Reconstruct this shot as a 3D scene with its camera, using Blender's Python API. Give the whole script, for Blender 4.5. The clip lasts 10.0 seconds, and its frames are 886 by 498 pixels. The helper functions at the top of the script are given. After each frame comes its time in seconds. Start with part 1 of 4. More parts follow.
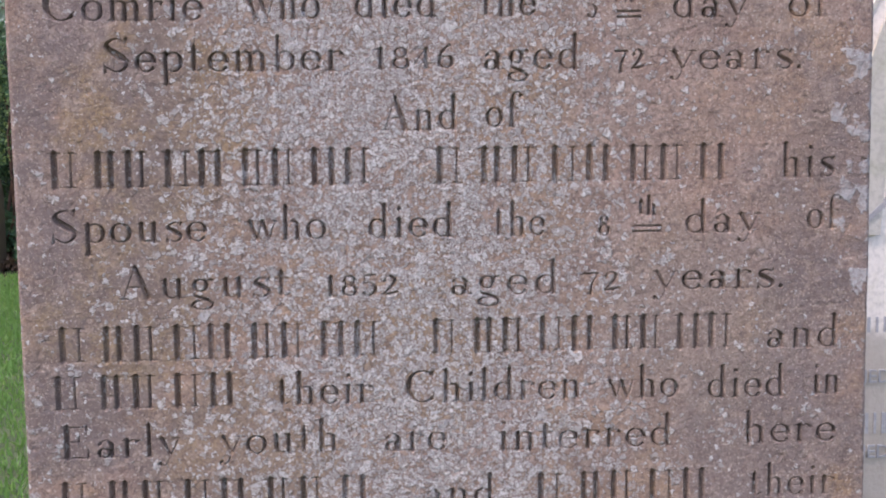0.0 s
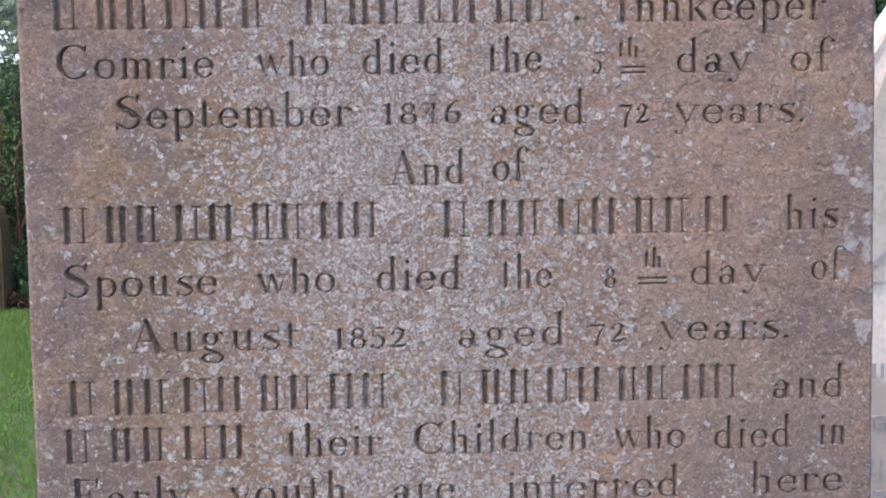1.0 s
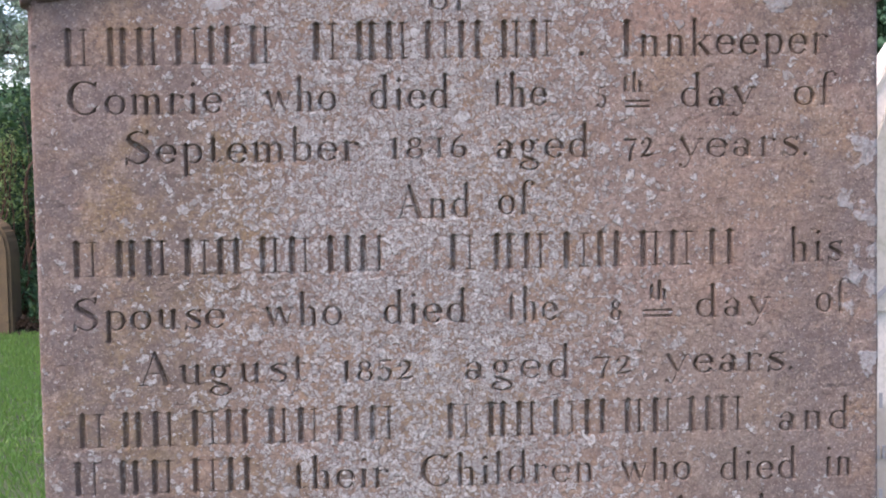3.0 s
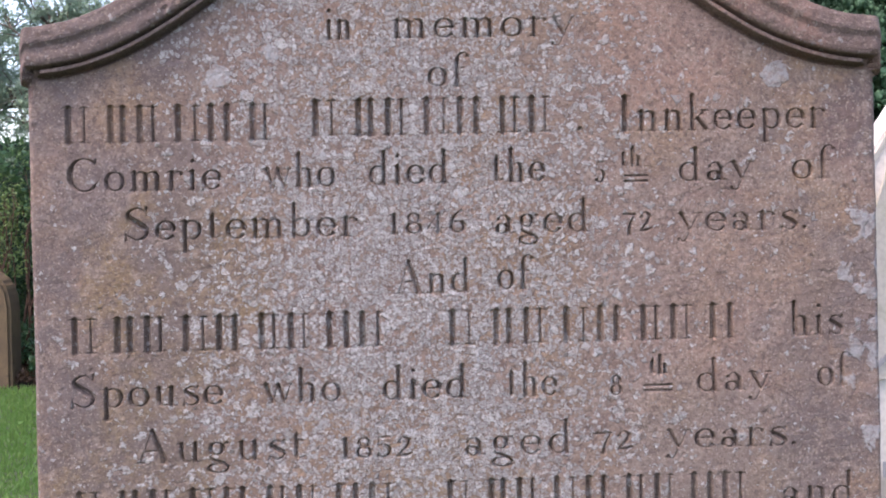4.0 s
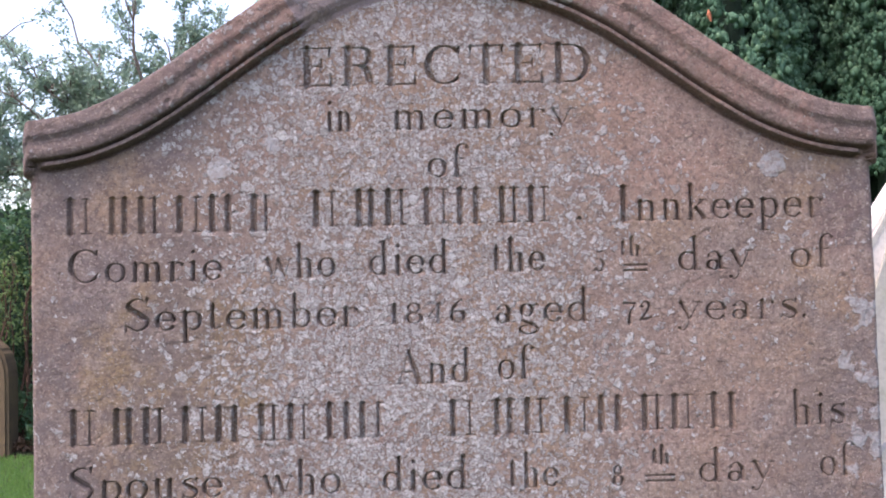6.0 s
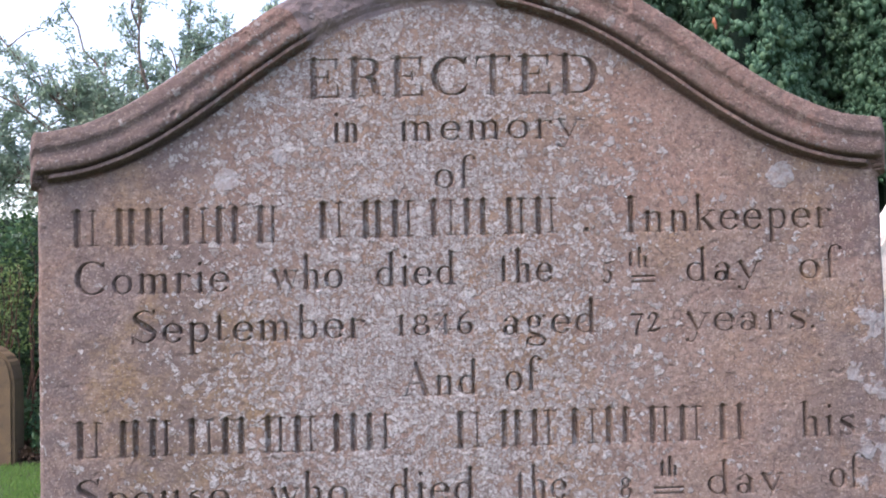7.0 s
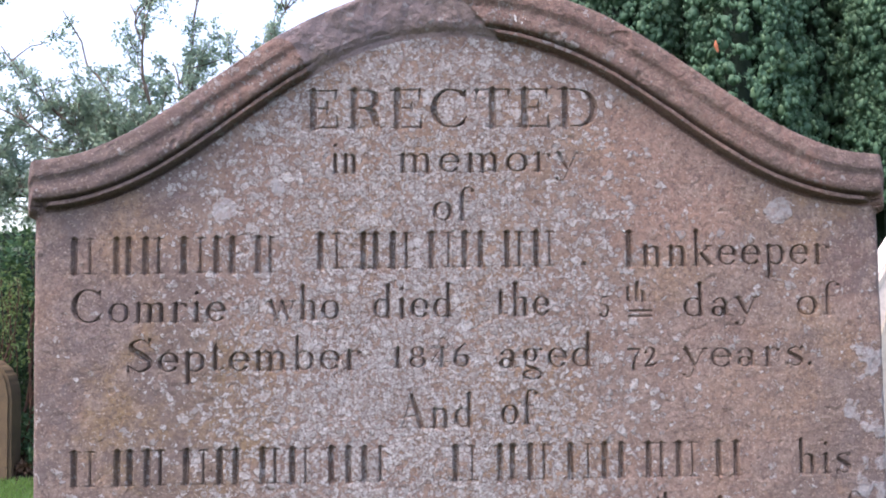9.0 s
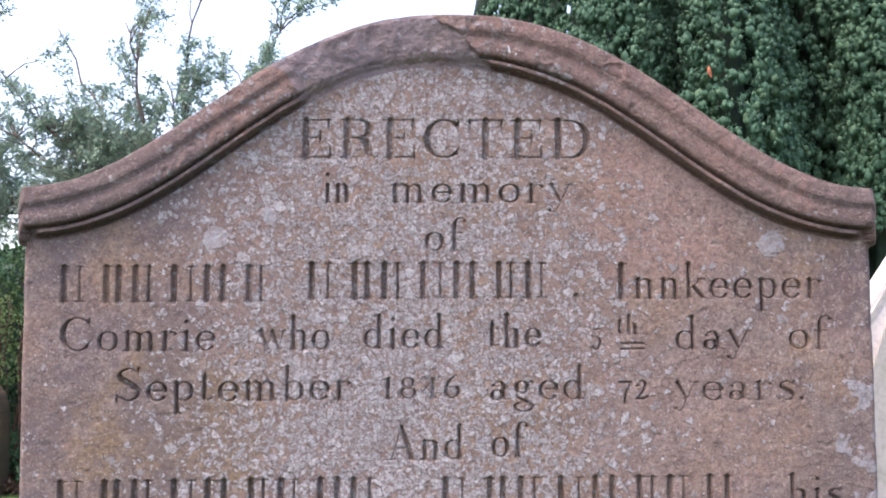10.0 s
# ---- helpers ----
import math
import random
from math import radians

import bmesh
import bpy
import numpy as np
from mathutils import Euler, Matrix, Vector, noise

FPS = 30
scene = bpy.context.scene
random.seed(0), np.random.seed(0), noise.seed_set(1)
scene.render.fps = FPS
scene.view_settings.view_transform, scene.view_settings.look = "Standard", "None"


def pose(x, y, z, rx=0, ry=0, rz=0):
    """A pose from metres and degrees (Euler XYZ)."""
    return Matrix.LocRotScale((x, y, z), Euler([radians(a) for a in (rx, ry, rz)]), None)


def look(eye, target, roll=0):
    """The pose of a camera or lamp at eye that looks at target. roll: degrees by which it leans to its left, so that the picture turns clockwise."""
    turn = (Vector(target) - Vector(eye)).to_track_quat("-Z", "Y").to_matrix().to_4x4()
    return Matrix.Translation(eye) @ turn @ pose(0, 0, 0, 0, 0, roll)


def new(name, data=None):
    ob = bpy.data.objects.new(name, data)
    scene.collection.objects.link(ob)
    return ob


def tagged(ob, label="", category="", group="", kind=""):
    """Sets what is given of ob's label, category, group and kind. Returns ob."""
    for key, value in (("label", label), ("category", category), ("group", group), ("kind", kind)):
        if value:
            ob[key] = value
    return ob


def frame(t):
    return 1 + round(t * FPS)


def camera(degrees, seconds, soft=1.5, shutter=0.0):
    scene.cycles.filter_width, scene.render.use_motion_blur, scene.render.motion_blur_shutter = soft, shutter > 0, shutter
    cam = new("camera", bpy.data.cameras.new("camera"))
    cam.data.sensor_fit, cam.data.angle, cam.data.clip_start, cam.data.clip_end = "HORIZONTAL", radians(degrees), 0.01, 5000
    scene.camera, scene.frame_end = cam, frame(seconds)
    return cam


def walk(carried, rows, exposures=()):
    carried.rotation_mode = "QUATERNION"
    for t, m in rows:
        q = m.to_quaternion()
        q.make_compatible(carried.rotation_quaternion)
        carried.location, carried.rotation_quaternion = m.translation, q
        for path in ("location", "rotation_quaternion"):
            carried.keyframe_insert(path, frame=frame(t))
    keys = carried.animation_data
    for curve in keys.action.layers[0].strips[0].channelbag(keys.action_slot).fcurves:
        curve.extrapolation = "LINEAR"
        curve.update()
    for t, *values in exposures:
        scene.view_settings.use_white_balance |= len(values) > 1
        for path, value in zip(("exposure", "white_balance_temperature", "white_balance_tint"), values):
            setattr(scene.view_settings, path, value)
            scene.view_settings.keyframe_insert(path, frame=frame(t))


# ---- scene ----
cam = camera(42.1, 10.0, soft=1.9)
PATH = [
    (0, (-0.065, -1.07, 1.078), (0.041, 0.917, 0.881), -0.8),
    (0.5, (-0.065, -1.076, 1.088), (0.033, 0.915, 0.923), -0.8),
    (1, (-0.068, -1.079, 1.099), (0.031, 0.914, 0.957), -1.0),
    (1.5, (-0.066, -1.078, 1.101), (0.031, 0.914, 0.962), -1.0),
    (2, (-0.063, -1.076, 1.101), (0.028, 0.916, 0.953), -1.2),
    (2.2, (-0.067, -1.076, 1.097), (0.029, 0.917, 0.952), -1.2),
    (3.3, (-0.066, -1.089, 1.119), (0.018, 0.907, 1.033), -1.1),
    (3.5, (-0.065, -1.083, 1.124), (0.02, 0.914, 1.052), -1.1),
    (4, (-0.064, -1.084, 1.135), (0.022, 0.914, 1.115), -1.3),
    (4.5, (-0.063, -1.082, 1.144), (0.026, 0.916, 1.164), -1.4),
    (5, (-0.065, -1.084, 1.15), (0.024, 0.913, 1.2), -1.4),
    (5.5, (-0.064, -1.087, 1.156), (0.027, 0.909, 1.232), -1.4),
    (7, (-0.066, -1.084, 1.164), (0.015, 0.911, 1.267), -1.5),
    (7.5, (-0.067, -1.085, 1.166), (0.008, 0.911, 1.276), -1.4),
    (8, (-0.064, -1.087, 1.166), (0.01, 0.909, 1.274), -1.7),
    (8.5, (-0.063, -1.087, 1.171), (0.013, 0.908, 1.287), -1.2),
    (9, (-0.063, -1.084, 1.178), (0.018, 0.91, 1.311), -0.8),
    (9.5, (-0.064, -1.079, 1.186), (0.024, 0.913, 1.335), -0.3),
    (10, (-0.062, -1.081, 1.188), (0.032, 0.91, 1.356), -0.3),
]
walk(cam, [(t, look(eye, target, roll)) for t, eye, target, roll in PATH], exposures=[(0.0, 2.08, 6850, 24), (4.0, 2.13, 6850, 25), (10.0, 2.21, 6800, 26)])

# ---------------------------------------------------------------- world and sun
SUN_DIR = Vector((-0.40, -0.25, 0.88)).normalized()      # towards the hazy sun, grazing along the face from its upper left
world = bpy.data.worlds.new("sky")
scene.world = world
world.use_nodes = True
wn = world.node_tree.nodes
sky = wn.new("ShaderNodeTexSky")
sky.sky_type = 'NISHITA'
sky.sun_disc = False
sky.sun_elevation = math.asin(SUN_DIR.z)
sky.sun_rotation = math.atan2(SUN_DIR.x, SUN_DIR.y)
sky.air_density = 1.0
sky.dust_density = 3.0
sky.ozone_density = 1.0
world.node_tree.links.new(sky.outputs[0], wn["Background"].inputs[0])
wn["Background"].inputs[1].default_value = 0.13
sun = new("sun", bpy.data.lights.new("sun", 'SUN'))
sun.data.energy, sun.data.angle, sun.data.color = 0.36, radians(9.0), (1.0, 0.96, 0.91)
sun.matrix_world = look(SUN_DIR * 30, (0, 0, 0))


# ---------------------------------------------------------------- materials
class Nodes:
    """A small helper to write node trees in lines."""

    def __init__(self, name):
        self.mat = bpy.data.materials.new(name)
        self.mat.use_nodes = True
        self.t = self.mat.node_tree
        self.bsdf = self.t.nodes["Principled BSDF"]
        self.pos = self.node("ShaderNodeTexCoord").outputs["Object"]

    def node(self, kind, **values):
        n = self.t.nodes.new(kind)
        for k, v in values.items():
            setattr(n, k, v)
        return n

    def put(self, socket, value):
        if hasattr(value, "is_output"):
            self.t.links.new(value, socket)
        else:
            socket.default_value = value

    def noise(self, scale, detail=4, rough=0.55, vec=None, distort=0.0):
        n = self.node("ShaderNodeTexNoise")
        self.put(n.inputs["Vector"], vec or self.pos)
        for k, v in (("Scale", scale), ("Detail", detail), ("Roughness", rough), ("Distortion", distort)):
            self.put(n.inputs[k], v)
        return n.outputs["Fac"]

    def ramp(self, fac, a, b, x=0.0, y=1.0):
        n = self.node("ShaderNodeMapRange", interpolation_type='SMOOTHSTEP')
        for i, v in zip((0, 1, 2, 3, 4), (fac, a, b, x, y)):
            self.put(n.inputs[i], v)
        return n.outputs[0]

    def math(self, op, a, b=0.0):
        n = self.node("ShaderNodeMath", operation=op)
        self.put(n.inputs[0], a), self.put(n.inputs[1], b)
        return n.outputs[0]

    def mix(self, fac, a, b, blend='MIX'):
        n = self.node("ShaderNodeMix", data_type='RGBA', blend_type=blend)
        self.put(n.inputs[0], fac)
        self.put(n.inputs[6], (*a, 1) if isinstance(a, tuple) else a)
        self.put(n.inputs[7], (*b, 1) if isinstance(b, tuple) else b)
        return n.outputs[2]

    def warped(self, scale, amount):
        n = self.node("ShaderNodeTexNoise")
        self.put(n.inputs["Vector"], self.pos), self.put(n.inputs["Scale"], scale)
        s = self.node("ShaderNodeVectorMath", operation='SUBTRACT')
        self.put(s.inputs[0], n.outputs["Color"]), self.put(s.inputs[1], (0.5, 0.5, 0.5))
        m = self.node("ShaderNodeVectorMath", operation='MULTIPLY_ADD')
        self.put(m.inputs[0], s.outputs[0]), self.put(m.inputs[1], (amount,) * 3), self.put(m.inputs[2], self.pos)
        return m.outputs[0]

    def cells(self, scale, vec, feature='F1'):
        n = self.node("ShaderNodeTexVoronoi", feature=feature)
        self.put(n.inputs["Vector"], vec), self.put(n.inputs["Scale"], scale)
        return n

    def bump(self, height, strength, distance, below=None):
        n = self.node("ShaderNodeBump")
        self.put(n.inputs["Strength"], strength), self.put(n.inputs["Distance"], distance), self.put(n.inputs["Height"], height)
        if below:
            self.put(n.inputs["Normal"], below)
        return n.outputs[0]

    def done(self, color, rough=0.9, normal=None, spec=0.3):
        self.put(self.bsdf.inputs["Base Color"], (*color, 1) if isinstance(color, tuple) else color)
        self.put(self.bsdf.inputs["Roughness"], rough)
        self.put(self.bsdf.inputs["Specular IOR Level"], spec)
        if normal:
            self.put(self.bsdf.inputs["Normal"], normal)
        return self.mat


def sandstone(name, darken=0.0, crust=1.0, grey=0.0, ochre=0.65, warm=0.0):
    """Red-brown sandstone with ochre blooms, dark staining and grey lichen flakes, thickest down the middle of the
    face.
    """
    n = Nodes(name)
    xyz = n.node("ShaderNodeSeparateXYZ")
    n.put(xyz.inputs[0], n.pos)
    X, Z = xyz.outputs[0], xyz.outputs[2]
    big, mid, fine = n.noise(4.5, 3), n.noise(26, 6, 0.68), n.noise(170, 5, 0.7)
    base = n.mix(n.ramp(mid, 0.36, 0.64), (0.218, 0.146, 0.124), (0.335, 0.245, 0.208))
    base = n.mix(n.ramp(n.noise(8, 6, 0.66, n.warped(9, 0.1)), 0.44, 0.60, 0, ochre), base, n.mix(mid, (0.265, 0.160, 0.098), (0.350, 0.230, 0.145)))   # ochre
    base = n.mix(n.ramp(n.noise(5.5, 5, 0.6), 0.48, 0.66, 0, 0.45), base, (0.300, 0.192, 0.165))                     # pinkish
    if warm:
        base = n.mix(warm, base, n.mix(mid, (0.225, 0.118, 0.098), (0.370, 0.205, 0.170)))
    # broad blooms, each with its own ragged outline
    for px, pz, r, tint, thick in ((-0.27, 1.10, 0.13, (0.255, 0.172, 0.092), 0.75), (-0.31, 0.93, 0.12, (0.245, 0.172, 0.098), 0.75), (0.375, 0.745, 0.035, (0.300, 0.180, 0.090), 0.8), (0.30, 0.79, 0.14, (0.190, 0.150, 0.145), 0.8),
                                   (-0.02, 0.88, 0.12, (0.290, 0.205, 0.130), 0.6), (-0.20, 0.76, 0.14, (0.240, 0.172, 0.112), 0.7), (0.335, 0.93, 0.075, (0.165, 0.135, 0.142), 0.6), (-0.30, 1.365, 0.11, (0.180, 0.140, 0.150), 0.75), (-0.385, 1.31, 0.05, (0.150, 0.118, 0.125), 0.8),
                                   (0.21, 1.33, 0.13, (0.345, 0.205, 0.165), 0.6), (0.25, 1.10, 0.12, (0.310, 0.205, 0.170), 0.35), (0.385, 1.24, 0.06, (0.180, 0.120, 0.115), 0.8), (0.385, 1.05, 0.05, (0.200, 0.150, 0.145), 0.7), (0.23, 0.90, 0.13, (0.235, 0.185, 0.160), 0.6), (-0.345, 1.19, 0.06, (0.185, 0.150, 0.160), 0.7), (-0.37, 0.82, 0.09, (0.180, 0.145, 0.135), 0.7), (-0.385, 1.02, 0.07, (0.190, 0.150, 0.150), 0.6)):
        d = n.node("ShaderNodeVectorMath", operation='DISTANCE')
        n.put(d.inputs[0], n.pos), n.put(d.inputs[1], (px, 0.0, pz))
        ragged = n.math('ADD', n.ramp(d.outputs["Value"], r * 1.3, r * 0.2), n.math('MULTIPLY', n.math('SUBTRACT', n.noise(17, 6, 0.7), 0.5), 1.8))
        base = n.mix(n.math('MULTIPLY', n.ramp(ragged, 0.40, 0.80, 0, thick), n.ramp(d.outputs["Value"], r * 1.5, r)), base, n.mix(mid, tuple(v * 0.8 for v in tint), tuple(v * 1.15 for v in tint)))
    # dark grey bloom towards the edges, in patches
    edge = n.ramp(n.math('ADD', n.math('ABSOLUTE', n.math('SUBTRACT', X, 0.03)), n.math('MULTIPLY', n.math('SUBTRACT', n.noise(9, 4), 0.5), 0.25)), 0.17, 0.38)
    dark = n.math('MULTIPLY', n.ramp(n.noise(13, 6, 0.7), 0.40, 0.58), n.math('ADD', n.math('MULTIPLY', edge, 0.68), 0.22))
    base = n.mix(dark, base, (0.150, 0.118, 0.118))
    base = n.mix(n.ramp(n.noise(75, 5, 0.7), 0.52, 0.66, 0.0, 0.55), base, (0.128, 0.090, 0.080))                    # blotches
    base = n.mix(n.ramp(n.noise(48, 6, 0.75, n.warped(60, 0.012)), 0.50, 0.62, 0.0, 0.5), base, (0.355, 0.265, 0.225))               # paler scuffs
    base = n.mix(n.ramp(n.noise(240, 4, 0.75), 0.53, 0.62, 0.0, 0.72), base, (0.125, 0.090, 0.080))                       # dark pores
    base = n.mix(n.ramp(fine, 0.30, 0.60, 0.65, 0.0), base, (0.110, 0.072, 0.060))                                  # grain
    base = n.mix(n.ramp(n.noise(420, 2, 0.6), 0.58, 0.67, 0, 0.5), base, (0.46, 0.38, 0.33))                        # quartz specks
    # fine scaling: thin dark outlines of flakes about to lift
    scale_cell = n.cells(150, n.warped(210, 0.006), 'DISTANCE_TO_EDGE')
    lifting = n.math('MULTIPLY', n.ramp(scale_cell.outputs["Distance"], 0.09, 0.01), n.ramp(n.noise(30, 4, 0.6), 0.40, 0.60, 0.05, 0.55))
    base = n.mix(lifting, base, (0.125, 0.088, 0.078))
    # lichen flakes: angular cells, some chosen by their own random value
    off = n.math('SUBTRACT', X, n.math('MULTIPLY', n.math('SUBTRACT', Z, 1.1), -0.06))
    band = n.ramp(n.math('ABSOLUTE', n.math('ADD', off, 0.045)), 0.02, 0.30, 0.64, -0.05)
    low = n.math('MULTIPLY', n.ramp(Z, 1.40, 1.10, 0.0, 1.0), 0.08)
    share = n.math('MULTIPLY', n.math('ADD', n.math('ADD', band, low), n.math('MULTIPLY', n.math('SUBTRACT', big, 0.5), 0.40)), crust)
    share = n.math('ADD', share, n.math('MULTIPLY', n.math('SUBTRACT', n.noise(36, 4, 0.62), 0.5), 0.52 * min(1.0, crust + 0.2)))
    flake, rim = None, None
    for scale, warp, gain in ((135, 0.006, 0.60), (210, 0.004, 0.74), (95, 0.008, 0.20), (320, 0.003, 0.62)):
        vec = n.warped(scale * 1.6, warp)
        cell = n.cells(scale, vec)
        pick = n.node("ShaderNodeSeparateColor")
        n.put(pick.inputs[0], cell.outputs["Color"])
        on = n.math('LESS_THAN', pick.outputs[0], n.math('MULTIPLY', share, gain))
        tone = n.mix(pick.outputs[1], (0.265, 0.243, 0.239), (0.455, 0.430, 0.426))
        worn = n.math('MULTIPLY', on, n.ramp(n.noise(260, 3, 0.7), 0.36, 0.56, 0.15, 0.85))
        gapped = n.cells(scale, vec, 'DISTANCE_TO_EDGE')
        base = n.mix(n.math('MULTIPLY', on, n.ramp(gapped.outputs["Distance"], 0.10, 0.02, 0.0, 0.7)), base, (0.13, 0.095, 0.088))
        worn = n.math('MULTIPLY', worn, n.ramp(gapped.outputs["Distance"], 0.02, 0.10))
        base = n.mix(worn, base, tone)
        flake = worn if flake is None else n.math('MAXIMUM', flake, worn)
    # broad pale crusts by the right-hand edge and one under the shoulder
    edge_r = n.math('MULTIPLY', n.ramp(X, 0.335, 0.375), n.math('MULTIPLY', n.ramp(Z, 0.74, 0.98), n.ramp(Z, 1.20, 1.15)))
    spots = n.math('MULTIPLY', edge_r, 0.62)
    for px, pz, r, thick in ((0.304, 1.283, 0.019, 0.74), (-0.225, 1.288, 0.018, 0.62), (-0.200, 1.295, 0.018, 0.66), (-0.178, 1.310, 0.014, 0.62)):
        d = n.node("ShaderNodeVectorMath", operation='DISTANCE')
        n.put(d.inputs[0], n.pos), n.put(d.inputs[1], (px, 0.0, pz))
        spots = n.math('MAXIMUM', spots, n.ramp(d.outputs["Value"], r * 1.25, r * 0.5, 0, thick))
    crusty = n.ramp(n.math('ADD', spots, n.math('MULTIPLY', n.math('SUBTRACT', n.noise(38, 5, 0.6), 0.5), 1.6)), 0.62, 0.68)
    crusty = n.math('MULTIPLY', crusty, n.math('GREATER_THAN', spots, 0.05))
    base = n.mix(n.math('MULTIPLY', crusty, n.ramp(n.noise(150, 4, 0.7), 0.35, 0.6, 0.25, 0.72)), base, n.mix(n.noise(90, 4), (0.29, 0.275, 0.285), (0.41, 0.395, 0.405)))
    flake = n.math('MAXIMUM', flake, crusty)
    # two small white splashes
    for px, py, pz, r in ((0.056, -0.018, 1.467, 0.013), (0.153, 0.0, 1.266, 0.006)):
        d = n.node("ShaderNodeVectorMath", operation='DISTANCE')
        n.put(d.inputs[0], n.pos), n.put(d.inputs[1], (px, py, pz))
        fall = n.math('ADD', n.math('MULTIPLY', n.ramp(d.outputs["Value"], r, r * 0.2), 0.55), n.math('MULTIPLY', n.math('SUBTRACT', n.noise(300, 3), 0.5), 2.6))
        base = n.mix(n.math('MULTIPLY', n.ramp(fall, 0.62, 0.72), n.math('LESS_THAN', d.outputs["Value"], r)), base, (0.80, 0.80, 0.80))
    base = n.mix(1.0, base, (0.915, 0.965, 0.945), 'MULTIPLY')
    if grey:
        base = n.mix(n.ramp(n.noise(16, 5, 0.65), 0.30, 0.62, grey, grey * 0.5), base, (0.165, 0.140, 0.150))
    # Mottled dark tone; for the letters, grime plus recess shade put into the colour.
    if darken:
        base = n.mix(n.ramp(n.noise(60, 4), 0.3, 0.7, darken, darken * 0.55), base, (0.085, 0.060, 0.050))
    h1 = n.bump(n.math('ADD', fine, n.math('MULTIPLY', n.noise(600, 2), 0.5)), 0.65, 0.0020)
    h2 = n.bump(n.math('SUBTRACT', flake, n.math('MULTIPLY', lifting, 0.6)), 0.7, 0.0011, h1)
    return n.done(base, n.ramp(fine, 0.3, 0.7, 0.82, 0.97), h2, 0.25)


STONE = sandstone("red_sandstone")
# Darker copy for the letters, with recess shade painted in.
CUT = sandstone("shaded_cut_sandstone", darken=0.22, crust=0.60)
MOULD = sandstone("moulded_sandstone", darken=0.46, crust=0.30, ochre=0.2, warm=0.65)
BROKEN = sandstone("broken_sandstone", darken=0.0, crust=0.12, grey=0.8, ochre=0.1)


def plain_stone(name, a, b, c, scale=1.0, shade_stains=()):
    n = Nodes(name)
    col = n.mix(n.ramp(n.noise(5 * scale, 5), 0.35, 0.65), a, b)
    col = n.mix(n.ramp(n.noise(13 * scale, 6, 0.65), 0.52, 0.72, 0, 0.8), col, c)
    col = n.mix(n.ramp(n.noise(150, 3), 0.3, 0.6, 0.35, 0.0), col, tuple(v * 0.5 for v in a))
    # Brown-grey patches: real staining plus occlusion shade, both put into the colour.
    for px, pz, r in shade_stains:
        d = n.node("ShaderNodeVectorMath", operation='DISTANCE')
        n.put(d.inputs[0], n.pos), n.put(d.inputs[1], (px, 0.30, pz))
        ragged = n.math('ADD', n.ramp(d.outputs["Value"], r * 1.2, r * 0.5), n.math('MULTIPLY', n.math('SUBTRACT', n.noise(14, 5, 0.65), 0.5), 1.2))
        col = n.mix(n.ramp(ragged, 0.3, 0.7, 0, 0.8), col, n.mix(n.noise(22, 4), (0.30, 0.25, 0.19), (0.42, 0.38, 0.33)))
    return n.done(col, 0.85, n.bump(n.noise(220, 4), 0.4, 0.002))


MARBLE = plain_stone("weathered_marble", (0.76, 0.71, 0.65), (0.66, 0.61, 0.55), (0.50, 0.48, 0.35), shade_stains=((0.50, 0.70, 0.15), (0.46, 0.55, 0.12)))
MARBLE_DULL = plain_stone("dull_marble", (0.50, 0.48, 0.43), (0.42, 0.41, 0.36), (0.33, 0.34, 0.24))
LEAD = plain_stone("grey_lettering", (0.34, 0.34, 0.35), (0.42, 0.42, 0.42), (0.52, 0.50, 0.46))
BUFF = plain_stone("buff_sandstone", (0.140, 0.100, 0.056), (0.105, 0.076, 0.047), (0.058, 0.046, 0.033), 0.9)


def leafy(name, a, b, c, gloss=0.45, through_light=0.35):
    """Leaf colours that vary leaf by leaf; light passes through."""
    n = Nodes(name)
    geo = n.node("ShaderNodeNewGeometry")
    rnd = geo.outputs["Random Per Island"]
    col = n.mix(n.ramp(rnd, 0.0, 0.6), a, b)
    col = n.mix(n.ramp(rnd, 0.75, 1.0, 0, 0.9), col, c)
    col = n.mix(n.ramp(n.noise(1.3, 3), 0.35, 0.65, 0.0, 0.55), col, a)
    mat = n.done(col, gloss, None, 0.4)
    tr = n.node("ShaderNodeBsdfTranslucent")
    n.put(tr.inputs[0], n.mix(0.5, col, tuple(min(1, v * 1.6) for v in c)))
    mx = n.node("ShaderNodeMixShader")
    n.put(mx.inputs[0], through_light)
    n.put(mx.inputs[1], n.bsdf.outputs[0]), n.put(mx.inputs[2], tr.outputs[0])
    n.put(n.t.nodes["Material Output"].inputs[0], mx.outputs[0])
    return mat


TREE_LEAF = leafy("tree_leaf", (0.150, 0.235, 0.220), (0.175, 0.270, 0.235), (0.25, 0.33, 0.22), through_light=0.8)
HEDGE_LEAF = leafy("hedge_leaf", (0.028, 0.085, 0.048), (0.048, 0.120, 0.060), (0.10, 0.175, 0.060), through_light=0.3)
YEW_LEAF = leafy("yew_needle", (0.032, 0.092, 0.050), (0.060, 0.145, 0.080), (0.120, 0.220, 0.115), 0.65, 0.10)
# Sunlit brightness is put into this leaf colour.
SUNLIT_LEAF = leafy("sunlit_leaf", (0.085, 0.165, 0.060), (0.120, 0.205, 0.070), (0.190, 0.270, 0.095), through_light=0.45)
DRY_LEAF = leafy("dry_leaf", (0.040, 0.026, 0.016), (0.075, 0.045, 0.026), (0.110, 0.070, 0.040), 0.7, 0.1)
GRASS = leafy("grass_blade", (0.060, 0.155, 0.031), (0.085, 0.200, 0.040), (0.170, 0.260, 0.066), 0.6, 0.35)


